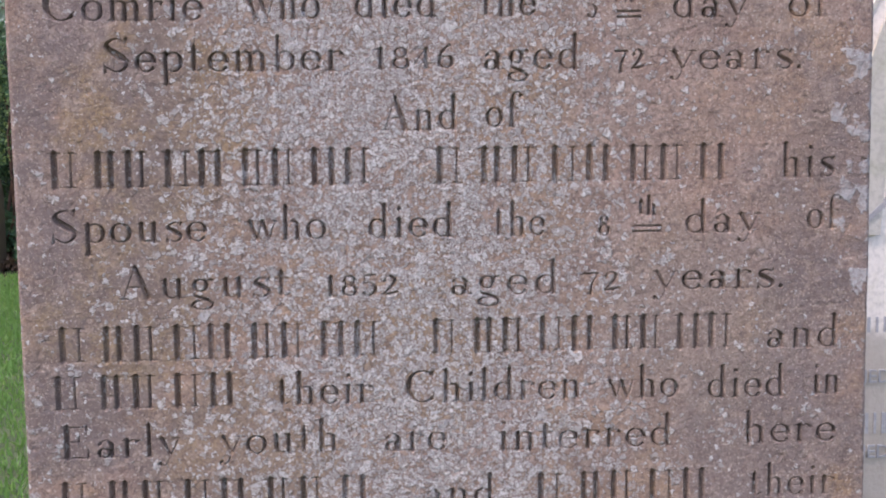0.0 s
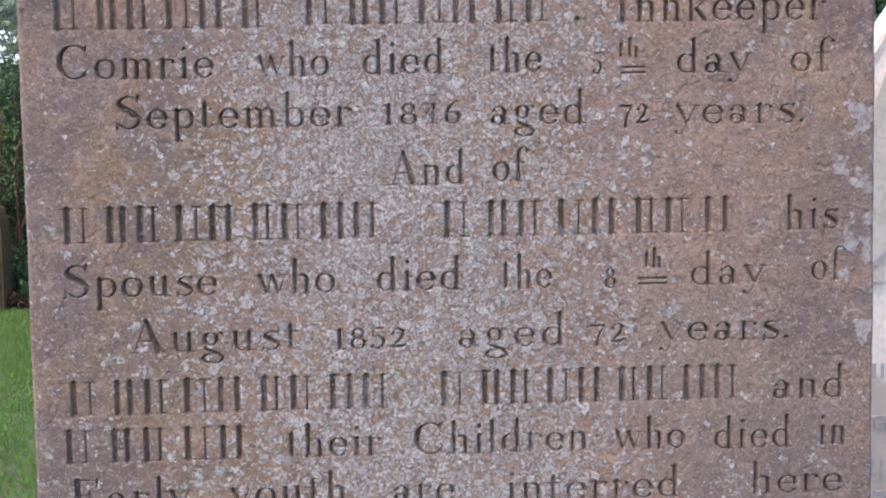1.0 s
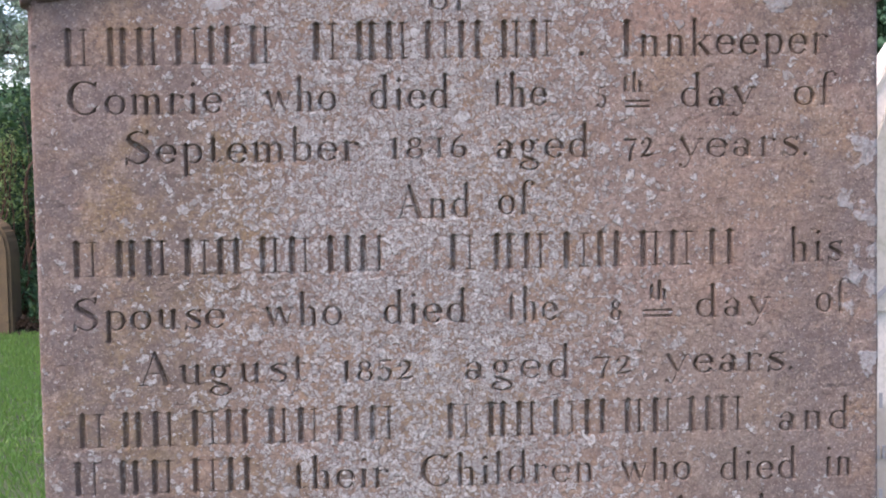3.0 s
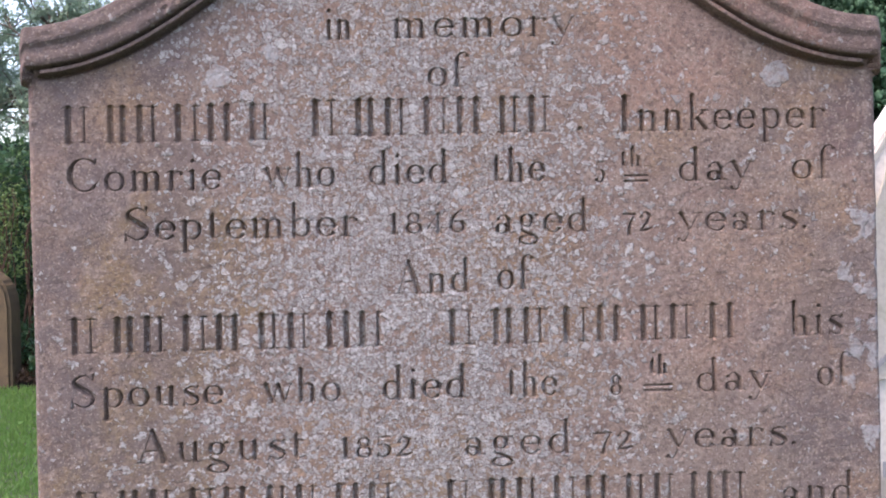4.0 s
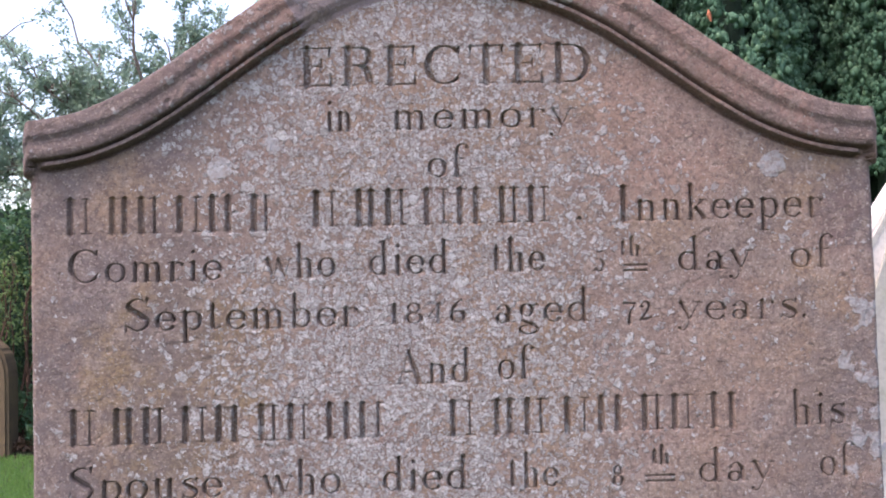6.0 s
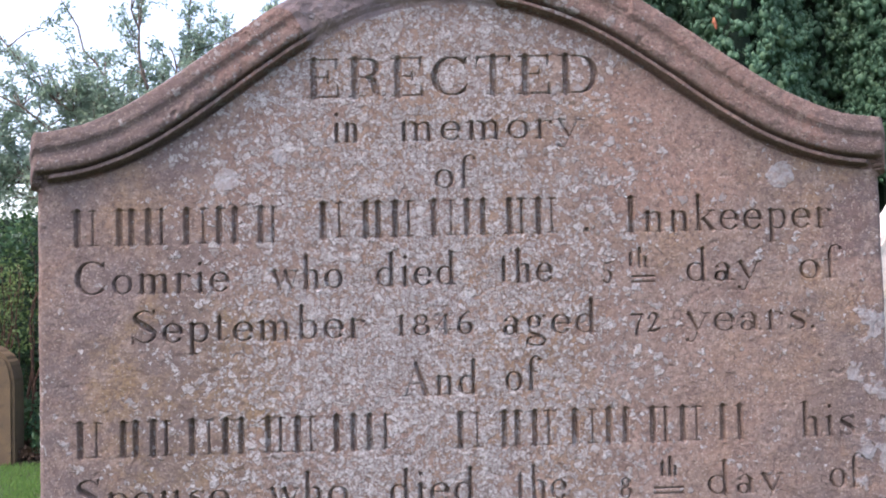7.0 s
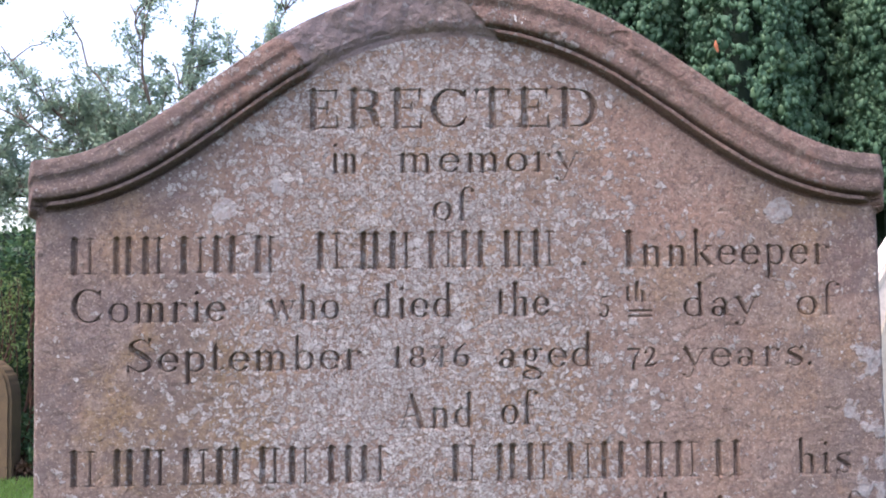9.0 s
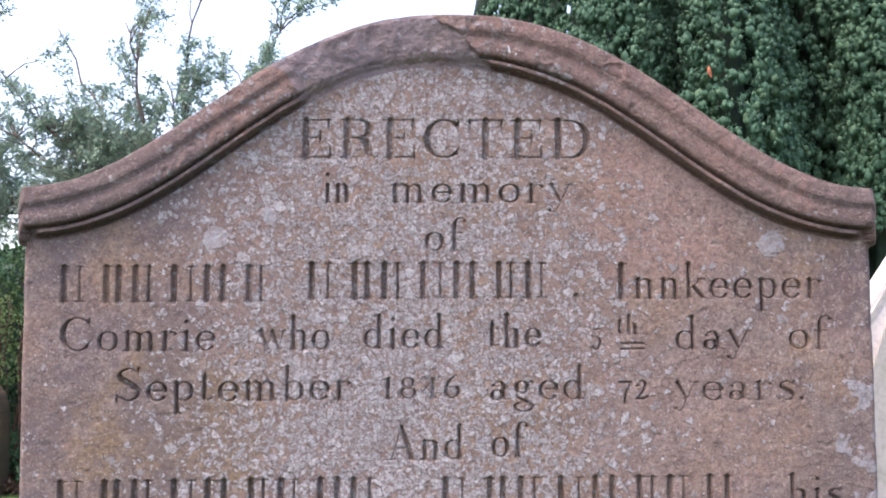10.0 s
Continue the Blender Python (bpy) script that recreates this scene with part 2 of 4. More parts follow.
def bark(name, a, b):
    n = Nodes(name)
    col = n.mix(n.ramp(n.noise(14, 5, 0.65), 0.35, 0.65), a, b)
    return n.done(col, 0.9, n.bump(n.noise(40, 5), 0.6, 0.01))


BARK = bark("grey_brown_bark", (0.10, 0.08, 0.065), (0.17, 0.14, 0.115))
YEW_BARK = bark("red_brown_bark", (0.055, 0.032, 0.022), (0.11, 0.062, 0.042))
# Near-black filler colour standing for the shade inside foliage.
SHADE_CORE = bark("dark_shade_filler", (0.008, 0.020, 0.012), (0.016, 0.034, 0.020))
SOIL = bark("brown_leaf_litter", (0.012, 0.010, 0.007), (0.034, 0.022, 0.014))
DEAD = bark("dead_sprig", (0.25, 0.085, 0.045), (0.34, 0.13, 0.065))


def turf_material():
    n = Nodes("mown_turf")
    col = n.mix(n.ramp(n.noise(0.9, 5), 0.35, 0.65), (0.054, 0.076, 0.036), (0.074, 0.100, 0.046))
    col = n.mix(n.ramp(n.noise(6, 5), 0.5, 0.72, 0, 0.5), col, (0.098, 0.105, 0.055))
    col = n.mix(n.ramp(n.noise(90, 3), 0.3, 0.6, 0.5, 0), col, (0.03, 0.06, 0.012))
    return n.done(col, 0.9, n.bump(n.noise(120, 4), 0.8, 0.02))


TURF = turf_material()


# ---------------------------------------------------------------- mesh helpers
def link(name, data, mat, parent=None, label=""):
    ob = new(name, data)
    data.materials.append(mat)
    ob.parent = parent
    if label:
        ob["label"] = label
    return ob


def part(name, bm, mat, parent=None, label="", smooth=False):
    data = bpy.data.meshes.new(name)
    bm.to_mesh(data)
    bm.free()
    if smooth:
        data.polygons.foreach_set("use_smooth", np.ones(len(data.polygons), dtype=bool))
    return link(name, data, mat, parent, label)


def thing(name, label, category, at=(0, 0, 0), group="", kind=""):
    ob = new(name)
    ob.location = at
    return tagged(ob, label, category, group, kind)


def array_mesh(name, verts, faces, normals=None, smooth=True):
    """A mesh from numpy arrays; all faces have the same number of corners."""
    data = bpy.data.meshes.new(name)
    verts, faces = np.asarray(verts, dtype=np.float32), np.asarray(faces, dtype=np.int32)
    k = faces.shape[1]
    data.vertices.add(len(verts)), data.loops.add(faces.size), data.polygons.add(len(faces))
    data.vertices.foreach_set("co", verts.ravel())
    data.loops.foreach_set("vertex_index", faces.ravel())
    data.polygons.foreach_set("loop_start", np.arange(0, faces.size, k, dtype=np.int32))
    data.polygons.foreach_set("use_smooth", np.full(len(faces), smooth))
    data.update(calc_edges=True)
    if normals is not None:
        data.normals_split_custom_set_from_vertices(np.asarray(normals, dtype=np.float32))
    return data


def hashed(ix, iz, seed):
    h = (ix.astype(np.int64) * 374761393 + iz.astype(np.int64) * 668265263 + seed * 1274126177) & 0xFFFFFFFF
    h = ((h ^ (h >> 13)) * 1274126177) & 0xFFFFFFFF
    return ((h ^ (h >> 16)) & 0xFFFFFF) / float(0xFFFFFF)


def value_noise(x, z, scale, seed=1, octaves=3):
    """Fractal value noise from 0 to 1; scale in cells a metre."""
    total, amp, gain = 0.0, 1.0, 0.0
    for o in range(octaves):
        u, v = x * scale + 100.3 * (seed + o), z * scale + 57.7 * (seed + o)
        iu, iv = np.floor(u), np.floor(v)
        fu, fv = u - iu, v - iv
        fu, fv = fu * fu * (3 - 2 * fu), fv * fv * (3 - 2 * fv)
        a, b = hashed(iu, iv, seed), hashed(iu + 1, iv, seed)
        c, d = hashed(iu, iv + 1, seed), hashed(iu + 1, iv + 1, seed)
        total = total + amp * ((a * (1 - fu) + b * fu) * (1 - fv) + (c * (1 - fu) + d * fu) * fv)
        gain, amp, scale = gain + amp, amp * 0.5, scale * 2.03
    return total / gain


def step(a, b, x):
    t = np.clip((x - a) / (b - a), 0, 1)
    return t * t * (3 - 2 * t)


# ---------------------------------------------------------------- ground
def make_ground():
    bm = bmesh.new()
    xs = [-3000, -300, -60, -20] + [x * 0.5 for x in range(-24, 17)] + [20, 60, 300, 3000]
    ys = [-3000, -300, -60, -15] + [y * 0.5 for y in range(-8, 33)] + [30, 70, 300, 3000]
    grid = [[bm.verts.new((x, y, -0.012 + 0.02 * noise.noise((x * 0.6, y * 0.6, 3.0)) if abs(x) < 15 and -6 < y < 17 else -0.02)) for y in ys] for x in xs]
    for i in range(len(xs) - 1):
        for j in range(len(ys) - 1):
            bm.faces.new((grid[i][j], grid[i + 1][j], grid[i + 1][j + 1], grid[i][j + 1]))
    ob = part("ground", bm, TURF, smooth=True)
    tagged(ob, "mown green churchyard turf reaching to the hedge", "ground", kind="structure")


make_ground()


# ---------------------------------------------------------------- letter shapes
# A stroke is a chain of (x, y, half width) in units of the capital's height; the cut is deepest along its middle.
STEM, HAIR, XH = 0.068, 0.0225, 0.58


def chain(*pts):
    return [list(pts)]


def curve(*pts, n=7):
    """A smooth chain through the points."""
    p = [pts[0], *pts, pts[-1]]
    out = []
    for i in range(1, len(p) - 2):
        for k in range(n):
            t = k / n
            out.append(tuple(0.5 * (2 * b + (c - a) * t + (2 * a - 5 * b + 4 * c - d) * t * t + (3 * b - a - 3 * c + d) * t ** 3)
                             for a, b, c, d in zip(p[i - 1], p[i], p[i + 1], p[i + 2])))
    return [out + [pts[-1]]]


def arc(cx, cy, rx, ry, a0, a1, thick=STEM):
    """Part of a bowl, thick at its sides and thin at top and bottom."""
    n = max(6, int(abs(a1 - a0) / 14))
    out = []
    for k in range(n + 1):
        a = radians(a0 + (a1 - a0) * k / n)
        w = HAIR + (thick - HAIR) * abs(math.cos(a)) ** 1.8
        out.append((cx + (rx - w * 0.6) * math.cos(a), cy + (ry - HAIR) * math.sin(a), w))
    return [out]


def serif(x, y, a=0.13, b=0.13):
    return chain((x - a, y, HAIR * 0.8), (x, y, HAIR * 1.15), (x + b, y, HAIR * 0.8))


def stem(x, y0, y1, foot=0.13, head=0.13, w=STEM):
    s = chain((x, y0 + w * 0.5, w), (x, y1 - w * 0.5, w))
    if foot:
        s += serif(x, y0 + HAIR, foot, foot)
    if head > 0:
        s += serif(x, y1 - HAIR, head, head)
    elif head < 0:
        s += chain((x + head, y1 - 0.045, HAIR * 0.7), (x, y1 - 0.02, HAIR * 1.6))
    return s


def tick(x, y, dy):
    return chain((x, y, HAIR * 1.7), (x, y + dy, HAIR * 0.6))


def dot(x, y, r=0.06):
    return chain((x, y, r), (x + 0.004, y, r))


def ess(k, top):
    f = lambda x, y, w: (x * k, y * top, w)
    s = curve(f(0.56, 0.84, HAIR), f(0.40, 0.97, HAIR), f(0.20, 0.86, STEM * 0.6), f(0.20, 0.69, STEM * 0.95), f(0.38, 0.52, STEM * 1.1),
              f(0.56, 0.34, STEM * 0.95), f(0.55, 0.14, STEM * 0.6), f(0.36, 0.03, HAIR), f(0.13, 0.17, HAIR))
    return s + tick(0.58 * k, 0.97 * top, -0.22 * top) + tick(0.12 * k, 0.03 * top, 0.24 * top)


def arch(x0, x1, y=XH):
    return curve((x0, y * 0.70, HAIR), (x0 + (x1 - x0) * 0.45, y - HAIR, HAIR), (x1 - 0.02, y * 0.86, STEM * 0.8), (x1, y * 0.62, STEM))


def glyph(c):
    """Strokes and advance of one letter."""
    if c == "E":
        return stem(0.18, 0, 1) + chain((0.05, 0.973, HAIR), (0.60, 0.973, HAIR)) + chain((0.05, 0.027, HAIR), (0.62, 0.027, HAIR)) + \
            chain((0.18, 0.52, HAIR), (0.44, 0.52, HAIR)) + chain((0.44, 0.36, HAIR * 0.6), (0.44, 0.52, HAIR * 1.4), (0.44, 0.68, HAIR * 0.6)) + \
            tick(0.60, 0.97, -0.26) + tick(0.62, 0.03, 0.30), 0.74
    if c == "R":
        return stem(0.18, 0, 1) + chain((0.18, 0.973, HAIR), (0.40, 0.973, HAIR)) + chain((0.18, 0.52, HAIR), (0.40, 0.52, HAIR)) + \
            arc(0.38, 0.747, 0.24, 0.25, -90, 90) + curve((0.40, 0.51, STEM * 0.6), (0.52, 0.42, STEM), (0.57, 0.18, STEM), (0.66, 0.03, HAIR), (0.74, 0.06, HAIR)), 0.78
    if c == "C":
        return arc(0.42, 0.5, 0.36, 0.5, 48, 312) + tick(0.68, 0.93, -0.24) + chain((0.66, 0.17, HAIR), (0.70, 0.28, HAIR)), 0.82
    if c == "T":
        return stem(0.36, 0, 1, head=0) + chain((0.05, 0.973, HAIR), (0.67, 0.973, HAIR)) + tick(0.06, 0.97, -0.27) + tick(0.66, 0.97, -0.27), 0.76
    if c == "D":
        return stem(0.18, 0, 1) + chain((0.18, 0.973, HAIR), (0.40, 0.973, HAIR)) + chain((0.18, 0.027, HAIR), (0.40, 0.027, HAIR)) + arc(0.38, 0.5, 0.38, 0.5, -90, 90), 0.84
    if c == "I":
        return stem(0.2, 0, 1), 0.42
    if c == "A":
        return chain((0.12, 0.03, HAIR), (0.37, 0.98, HAIR)) + chain((0.37, 0.97, STEM * 0.7), (0.62, 0.05, STEM)) + chain((0.20, 0.36, HAIR), (0.52, 0.36, HAIR)) + \
            serif(0.12, HAIR, 0.1, 0.1) + serif(0.63, HAIR, 0.14, 0.12), 0.78
    if c == "S":
        return ess(1.0, 1.0), 0.70
    if c == "s":
        return ess(0.66, XH), 0.44
    if c == "n":
        return stem(0.14, 0, XH, 0.1, -0.1) + arch(0.14, 0.41) + stem(0.41, 0, XH * 0.68, 0.1, 0), 0.56
    if c == "m":
        return stem(0.14, 0, XH, 0.1, -0.1) + arch(0.14, 0.40) + stem(0.40, 0, XH * 0.68, 0.09, 0) + arch(0.40, 0.66) + stem(0.66, 0, XH * 0.68, 0.1, 0), 0.82
    if c == "h":
        return stem(0.14, 0, 1.02, 0.1, -0.1) + arch(0.14, 0.41) + stem(0.41, 0, XH * 0.68, 0.1, 0), 0.56
    if c == "i":
        return stem(0.15, 0, XH, 0.1, -0.1) + dot(0.15, 0.86), 0.30
    if c == "e":
        return arc(0.26, XH / 2, 0.22, XH / 2, 5, 318) + chain((0.08, XH * 0.55, HAIR), (0.44, XH * 0.55, HAIR)), 0.52
    if c == "o":
        return arc(0.26, XH / 2, 0.23, XH / 2, 0, 360), 0.54
    if c == "r":
        return stem(0.14, 0, XH, 0.1, -0.1) + curve((0.14, XH * 0.68, HAIR), (0.24, XH - 0.04, HAIR), (0.35, XH - 0.05, HAIR)) + dot(0.36, XH - 0.09, 0.052), 0.44
    if c == "y":
        return chain((0.09, XH - 0.02, STEM * 0.95), (0.27, 0.05, STEM * 0.7)) + \
            curve((0.46, XH - 0.02, HAIR), (0.27, 0.02, HAIR), (0.17, -0.25, HAIR), (0.06, -0.27, HAIR)) + dot(0.04, -0.22, 0.055) + \
            serif(0.09, XH - HAIR, 0.1, 0.1) + serif(0.46, XH - HAIR, 0.09, 0.08), 0.54
    if c == "f":
        return stem(0.16, 0, 0.80, 0.1, 0) + curve((0.16, 0.78, STEM), (0.20, 0.95, STEM * 0.6), (0.32, 1.01, HAIR), (0.40, 0.95, HAIR)) + dot(0.40, 0.91, 0.055) + \
            chain((0.04, XH - HAIR, HAIR), (0.31, XH - HAIR, HAIR)), 0.40
    if c == "p":
        return stem(0.14, -0.36, XH, 0.1, -0.1) + arc(0.29, XH / 2, 0.21, XH / 2, -150, 150), 0.56
    if c == "b":
        return stem(0.14, 0, 1.02, 0, -0.1) + arc(0.29, XH / 2, 0.21, XH / 2, -150, 150), 0.56
    if c == "k":
        return stem(0.14, 0, 1.02, 0.1, -0.1) + chain((0.14, 0.24, HAIR), (0.42, XH - 0.03, HAIR)) + chain((0.25, 0.34, STEM * 0.8), (0.44, 0.04, STEM)) + \
            serif(0.42, XH - HAIR, 0.09, 0.08) + serif(0.46, HAIR, 0.1, 0.08), 0.56
    if c == "w":
        return chain((0.09, XH - 0.02, STEM * 0.95), (0.25, 0.03, STEM * 0.6)) + chain((0.25, 0.03, HAIR), (0.38, XH - 0.03, HAIR)) + \
            chain((0.38, XH - 0.03, STEM * 0.95), (0.54, 0.03, STEM * 0.6)) + chain((0.54, 0.03, HAIR), (0.68, XH - 0.03, HAIR)) + \
            serif(0.09, XH - HAIR, 0.09, 0.09) + serif(0.68, XH - HAIR, 0.09, 0.08), 0.76
    if c == "d":
        return arc(0.26, XH / 2, 0.21, XH / 2, 30, 330) + stem(0.42, 0, 1.02, 0, -0.1) + chain((0.42, HAIR, HAIR), (0.52, HAIR, HAIR)), 0.58
    if c == "t":
        return stem(0.15, 0.06, 0.74, 0, 0) + chain((0.15, 0.72, STEM * 0.7), (0.16, 0.84, HAIR * 0.7)) + curve((0.15, 0.10, STEM), (0.20, 0.03, HAIR), (0.32, 0.10, HAIR)) + \
            chain((0.04, XH - HAIR, HAIR), (0.31, XH - HAIR, HAIR)), 0.38
    if c == "a":
        return arc(0.20, 0.155, 0.15, 0.155, 20, 340) + stem(0.36, 0.03, XH * 0.72, 0, 0) + curve((0.36, XH * 0.70, STEM), (0.25, XH - HAIR, HAIR), (0.11, XH * 0.82, HAIR)) + \
            dot(0.11, XH * 0.75, 0.05) + chain((0.36, 0.04, HAIR), (0.47, 0.04, HAIR)), 0.52
    if c == "g":
        return arc(0.22, 0.38, 0.16, 0.20, 0, 360) + arc(0.25, -0.20, 0.23, 0.15, 0, 360, STEM * 0.7) + curve((0.14, 0.22, HAIR), (0.09, 0.10, HAIR), (0.20, 0.02, STEM * 0.7), (0.36, -0.06, STEM * 0.8)) + \
            curve((0.34, 0.50, HAIR), (0.42, 0.56, HAIR)) + dot(0.45, 0.54, 0.045), 0.54
    if c == "u":
        return stem(0.14, XH * 0.30, XH, 0, -0.1) + curve((0.14, XH * 0.34, STEM), (0.18, 0.06, STEM * 0.7), (0.29, 0.03, HAIR), (0.41, 0.15, HAIR)) + \
            stem(0.41, 0, XH, 0, -0.1) + chain((0.41, HAIR, HAIR), (0.51, HAIR, HAIR)), 0.58
    if c == "l":
        return stem(0.15, 0, 1.02, 0.1, -0.1), 0.30
    if c == "1":
        return stem(0.18, 0, XH * 1.05, 0.12, -0.12), 0.38
    if c == "8":
        return arc(0.22, 0.47, 0.15, 0.15, 0, 360, STEM * 0.7) + arc(0.22, 0.17, 0.19, 0.17, 0, 360, STEM * 0.8), 0.46
    if c == "4":
        return stem(0.30, 0, XH, 0.09, 0) + chain((0.30, XH, HAIR), (0.05, 0.17, HAIR), (0.42, 0.17, HAIR)), 0.48
    if c == "6":
        return arc(0.23, 0.19, 0.18, 0.19, 0, 360) + curve((0.09, 0.20, STEM), (0.13, 0.45, STEM * 0.7), (0.28, 0.66, HAIR)) + dot(0.31, 0.66, 0.045), 0.46
    if c == "7":
        return chain((0.05, XH - 0.04, STEM * 0.6), (0.40, XH - 0.04, STEM * 0.5)) + curve((0.40, XH - 0.04, HAIR), (0.24, 0.22, STEM * 0.6), (0.20, -0.06, STEM * 0.9)), 0.46
    if c == "2":
        return dot(0.10, 0.44, 0.05) + curve((0.09, 0.46, HAIR), (0.20, 0.58, HAIR), (0.34, 0.50, STEM * 0.8), (0.30, 0.32, STEM * 0.8), (0.07, 0.05, HAIR)) + \
            chain((0.07, 0.05, STEM * 0.6), (0.28, 0.05, STEM * 0.7), (0.41, 0.12, HAIR)), 0.48
    if c == "5":
        return chain((0.11, 0.60, HAIR), (0.36, 0.62, STEM * 0.5)) + chain((0.11, 0.60, HAIR), (0.09, 0.36, HAIR)) + \
            curve((0.09, 0.36, HAIR), (0.22, 0.40, HAIR), (0.36, 0.24, STEM * 0.8), (0.28, 0.04, STEM * 0.6), (0.10, 0.02, HAIR)) + dot(0.08, 0.08, 0.05), 0.46
    if c == "=":
        return chain((0, 0.04, HAIR), (0.7, 0.04, HAIR)) + chain((0, 0.20, HAIR), (0.7, 0.20, HAIR)), 0.70
    return dot(0.08, 0.06, 0.065), 0.18


def bar_slot(k):
    """Plain upright bars in the room of one unread capital."""
    a, b = ((0.16, 0.50), (0.30, 0.56), (0.16, 0.44), (0.22, 0.58))[k % 4]
    thin = STEM * (0.45, 0.95, 0.6)[k % 3]
    return stem(a, 0, 1, 0.12, 0.12) + stem(b, 0, 1, 0.10, 0.10, thin), 0.74


# Each line: height of its capitals, then words with their ends and base line; "#n" is a row of n plain bars, "^" small raised letters.
LINES = [
    (0.0375, "ERECTED -0.1490 0.1340 1.3655"),
    (0.0310, "in -0.1240 -0.0970 1.3230;memory -0.0620 0.1140 1.3230"),
    (0.0310, "of -0.0290 0.0100 1.2770"),
    (0.0335, "#6 -0.3700 -0.1730 1.2300;#7 -0.1410 0.0960 1.2325;. 0.1130 0.1180 1.2330;Innkeeper 0.1500 0.3530 1.2315"),
    (0.0315, "Comrie -0.3670 -0.2210 1.1845;who -0.1840 -0.1150 1.1850;died -0.0870 -0.0080 1.1855;the 0.0300 0.0830 1.1860;5 0.1280 0.1400 1.1835;"
             "^th 0.1530 0.1740 1.1985;= 0.1570 0.1780 1.1830;day 0.2070 0.2820 1.1830;of 0.3170 0.3590 1.1830"),
    (0.0315, "September -0.3180 -0.0950 1.1380;1846 -0.0700 0.0070 1.1390;aged 0.0310 0.1240 1.1370;72 0.1540 0.1840 1.1360;years. 0.2060 0.3340 1.1350"),
    (0.0315, "And -0.0640 0.0100 1.0825;of 0.0330 0.0670 1.0845"),
    (0.0325, "#9 -0.3690 -0.0690 1.0340;#8 -0.0170 0.2630 1.0330;his 0.3120 0.3660 1.0335"),
    (0.0315, "Spouse -0.3710 -0.2240 0.9830;who -0.1900 -0.1140 0.9830;died -0.0790 0.0050 0.9830;the 0.0400 0.0900 0.9825;8 0.1390 0.1520 0.9810;"
             "^th 0.1770 0.1950 1.0005;= 0.1720 0.1980 0.9835;day 0.2200 0.2960 0.9820;of 0.3380 0.3710 0.9845"),
    (0.0315, "August -0.3100 -0.1480 0.9300;1852 -0.1200 -0.0480 0.9290;aged -0.0030 0.1040 0.9275;72 0.1240 0.1610 0.9285;years. 0.1910 0.3190 0.9285"),
    (0.0320, "#9 -0.3690 -0.0630 0.8725;#9 -0.0220 0.2730 0.8725;and 0.3000 0.3750 0.8700"),
    (0.0310, "#5 -0.3750 -0.1980 0.8275;their -0.1670 -0.0740 0.8270;Children -0.0460 0.1240 0.8260;who 0.1470 0.2180 0.8250;died 0.2430 0.3220 0.8230;in 0.3460 0.3760 0.8245"),
    (0.0310, "Early -0.3700 -0.2550 0.7805;youth -0.2210 -0.1070 0.7810;are -0.0670 -0.0050 0.7795;interred 0.0410 0.2130 0.7775;here 0.2790 0.3730 0.7775"),
    (0.0310, "#8 -0.3730 -0.0790 0.7260;and -0.0300 0.0410 0.7235;#5 0.0760 0.2510 0.7225;their 0.2860 0.3720 0.7250"),
]


def word_strokes(word, x0, x1, base, cap):
    """The strokes of one word in metres on the face, spread to fill its length."""
    fine = 1.6 if word[0] in "^=" else 1.0
    if word[0] == "^":
        word, cap = word[1:], cap * 0.55
    letters = [bar_slot(k) for k in range(int(word[1:]))] if word[0] == "#" else [glyph(c) for c in word]
    width = sum(a for _, a in letters) * cap
    squeeze = min(1.45, max(0.8, (x1 - x0 - 0.03 * cap * len(letters)) / width))
    gap, pen = (x1 - x0 - width * squeeze) / max(1, len(letters) - 0.7), x0
    if word == "=":
        squeeze, gap = (x1 - x0) / width, 0.0
    for k, (strokes, adv) in enumerate(letters):
        bold = 0.55 if word[0] == "#" or word[k].isupper() else 0.05
        for i, s in enumerate(strokes):
            yield i == 0, [(pen + x * cap * squeeze, base + y * cap, (w + bold * max(0.0, w - HAIR)) * cap * fine) for x, y, w in s]
        pen += adv * cap * squeeze + gap


# ---------------------------------------------------------------- the carved headstone
HALF, Z0, ZF, DEEP = 0.400, -0.15, 0.695, 0.11


def crown(x, rough=1.0):
    """The ogee top edge."""
    u = np.clip(np.abs(x + 0.001) / HALF, 0, 1) ** 1.18
    z = 1.502 - 0.166 * (1 - np.cos(np.pi * u)) / 2
    e = np.abs(x) / HALF
    return z - 0.006 * step(0.975, 1.0, e) ** 2 + rough * 0.0026 * (value_noise(x, x * 0, 26, 5, 4) - 0.5)


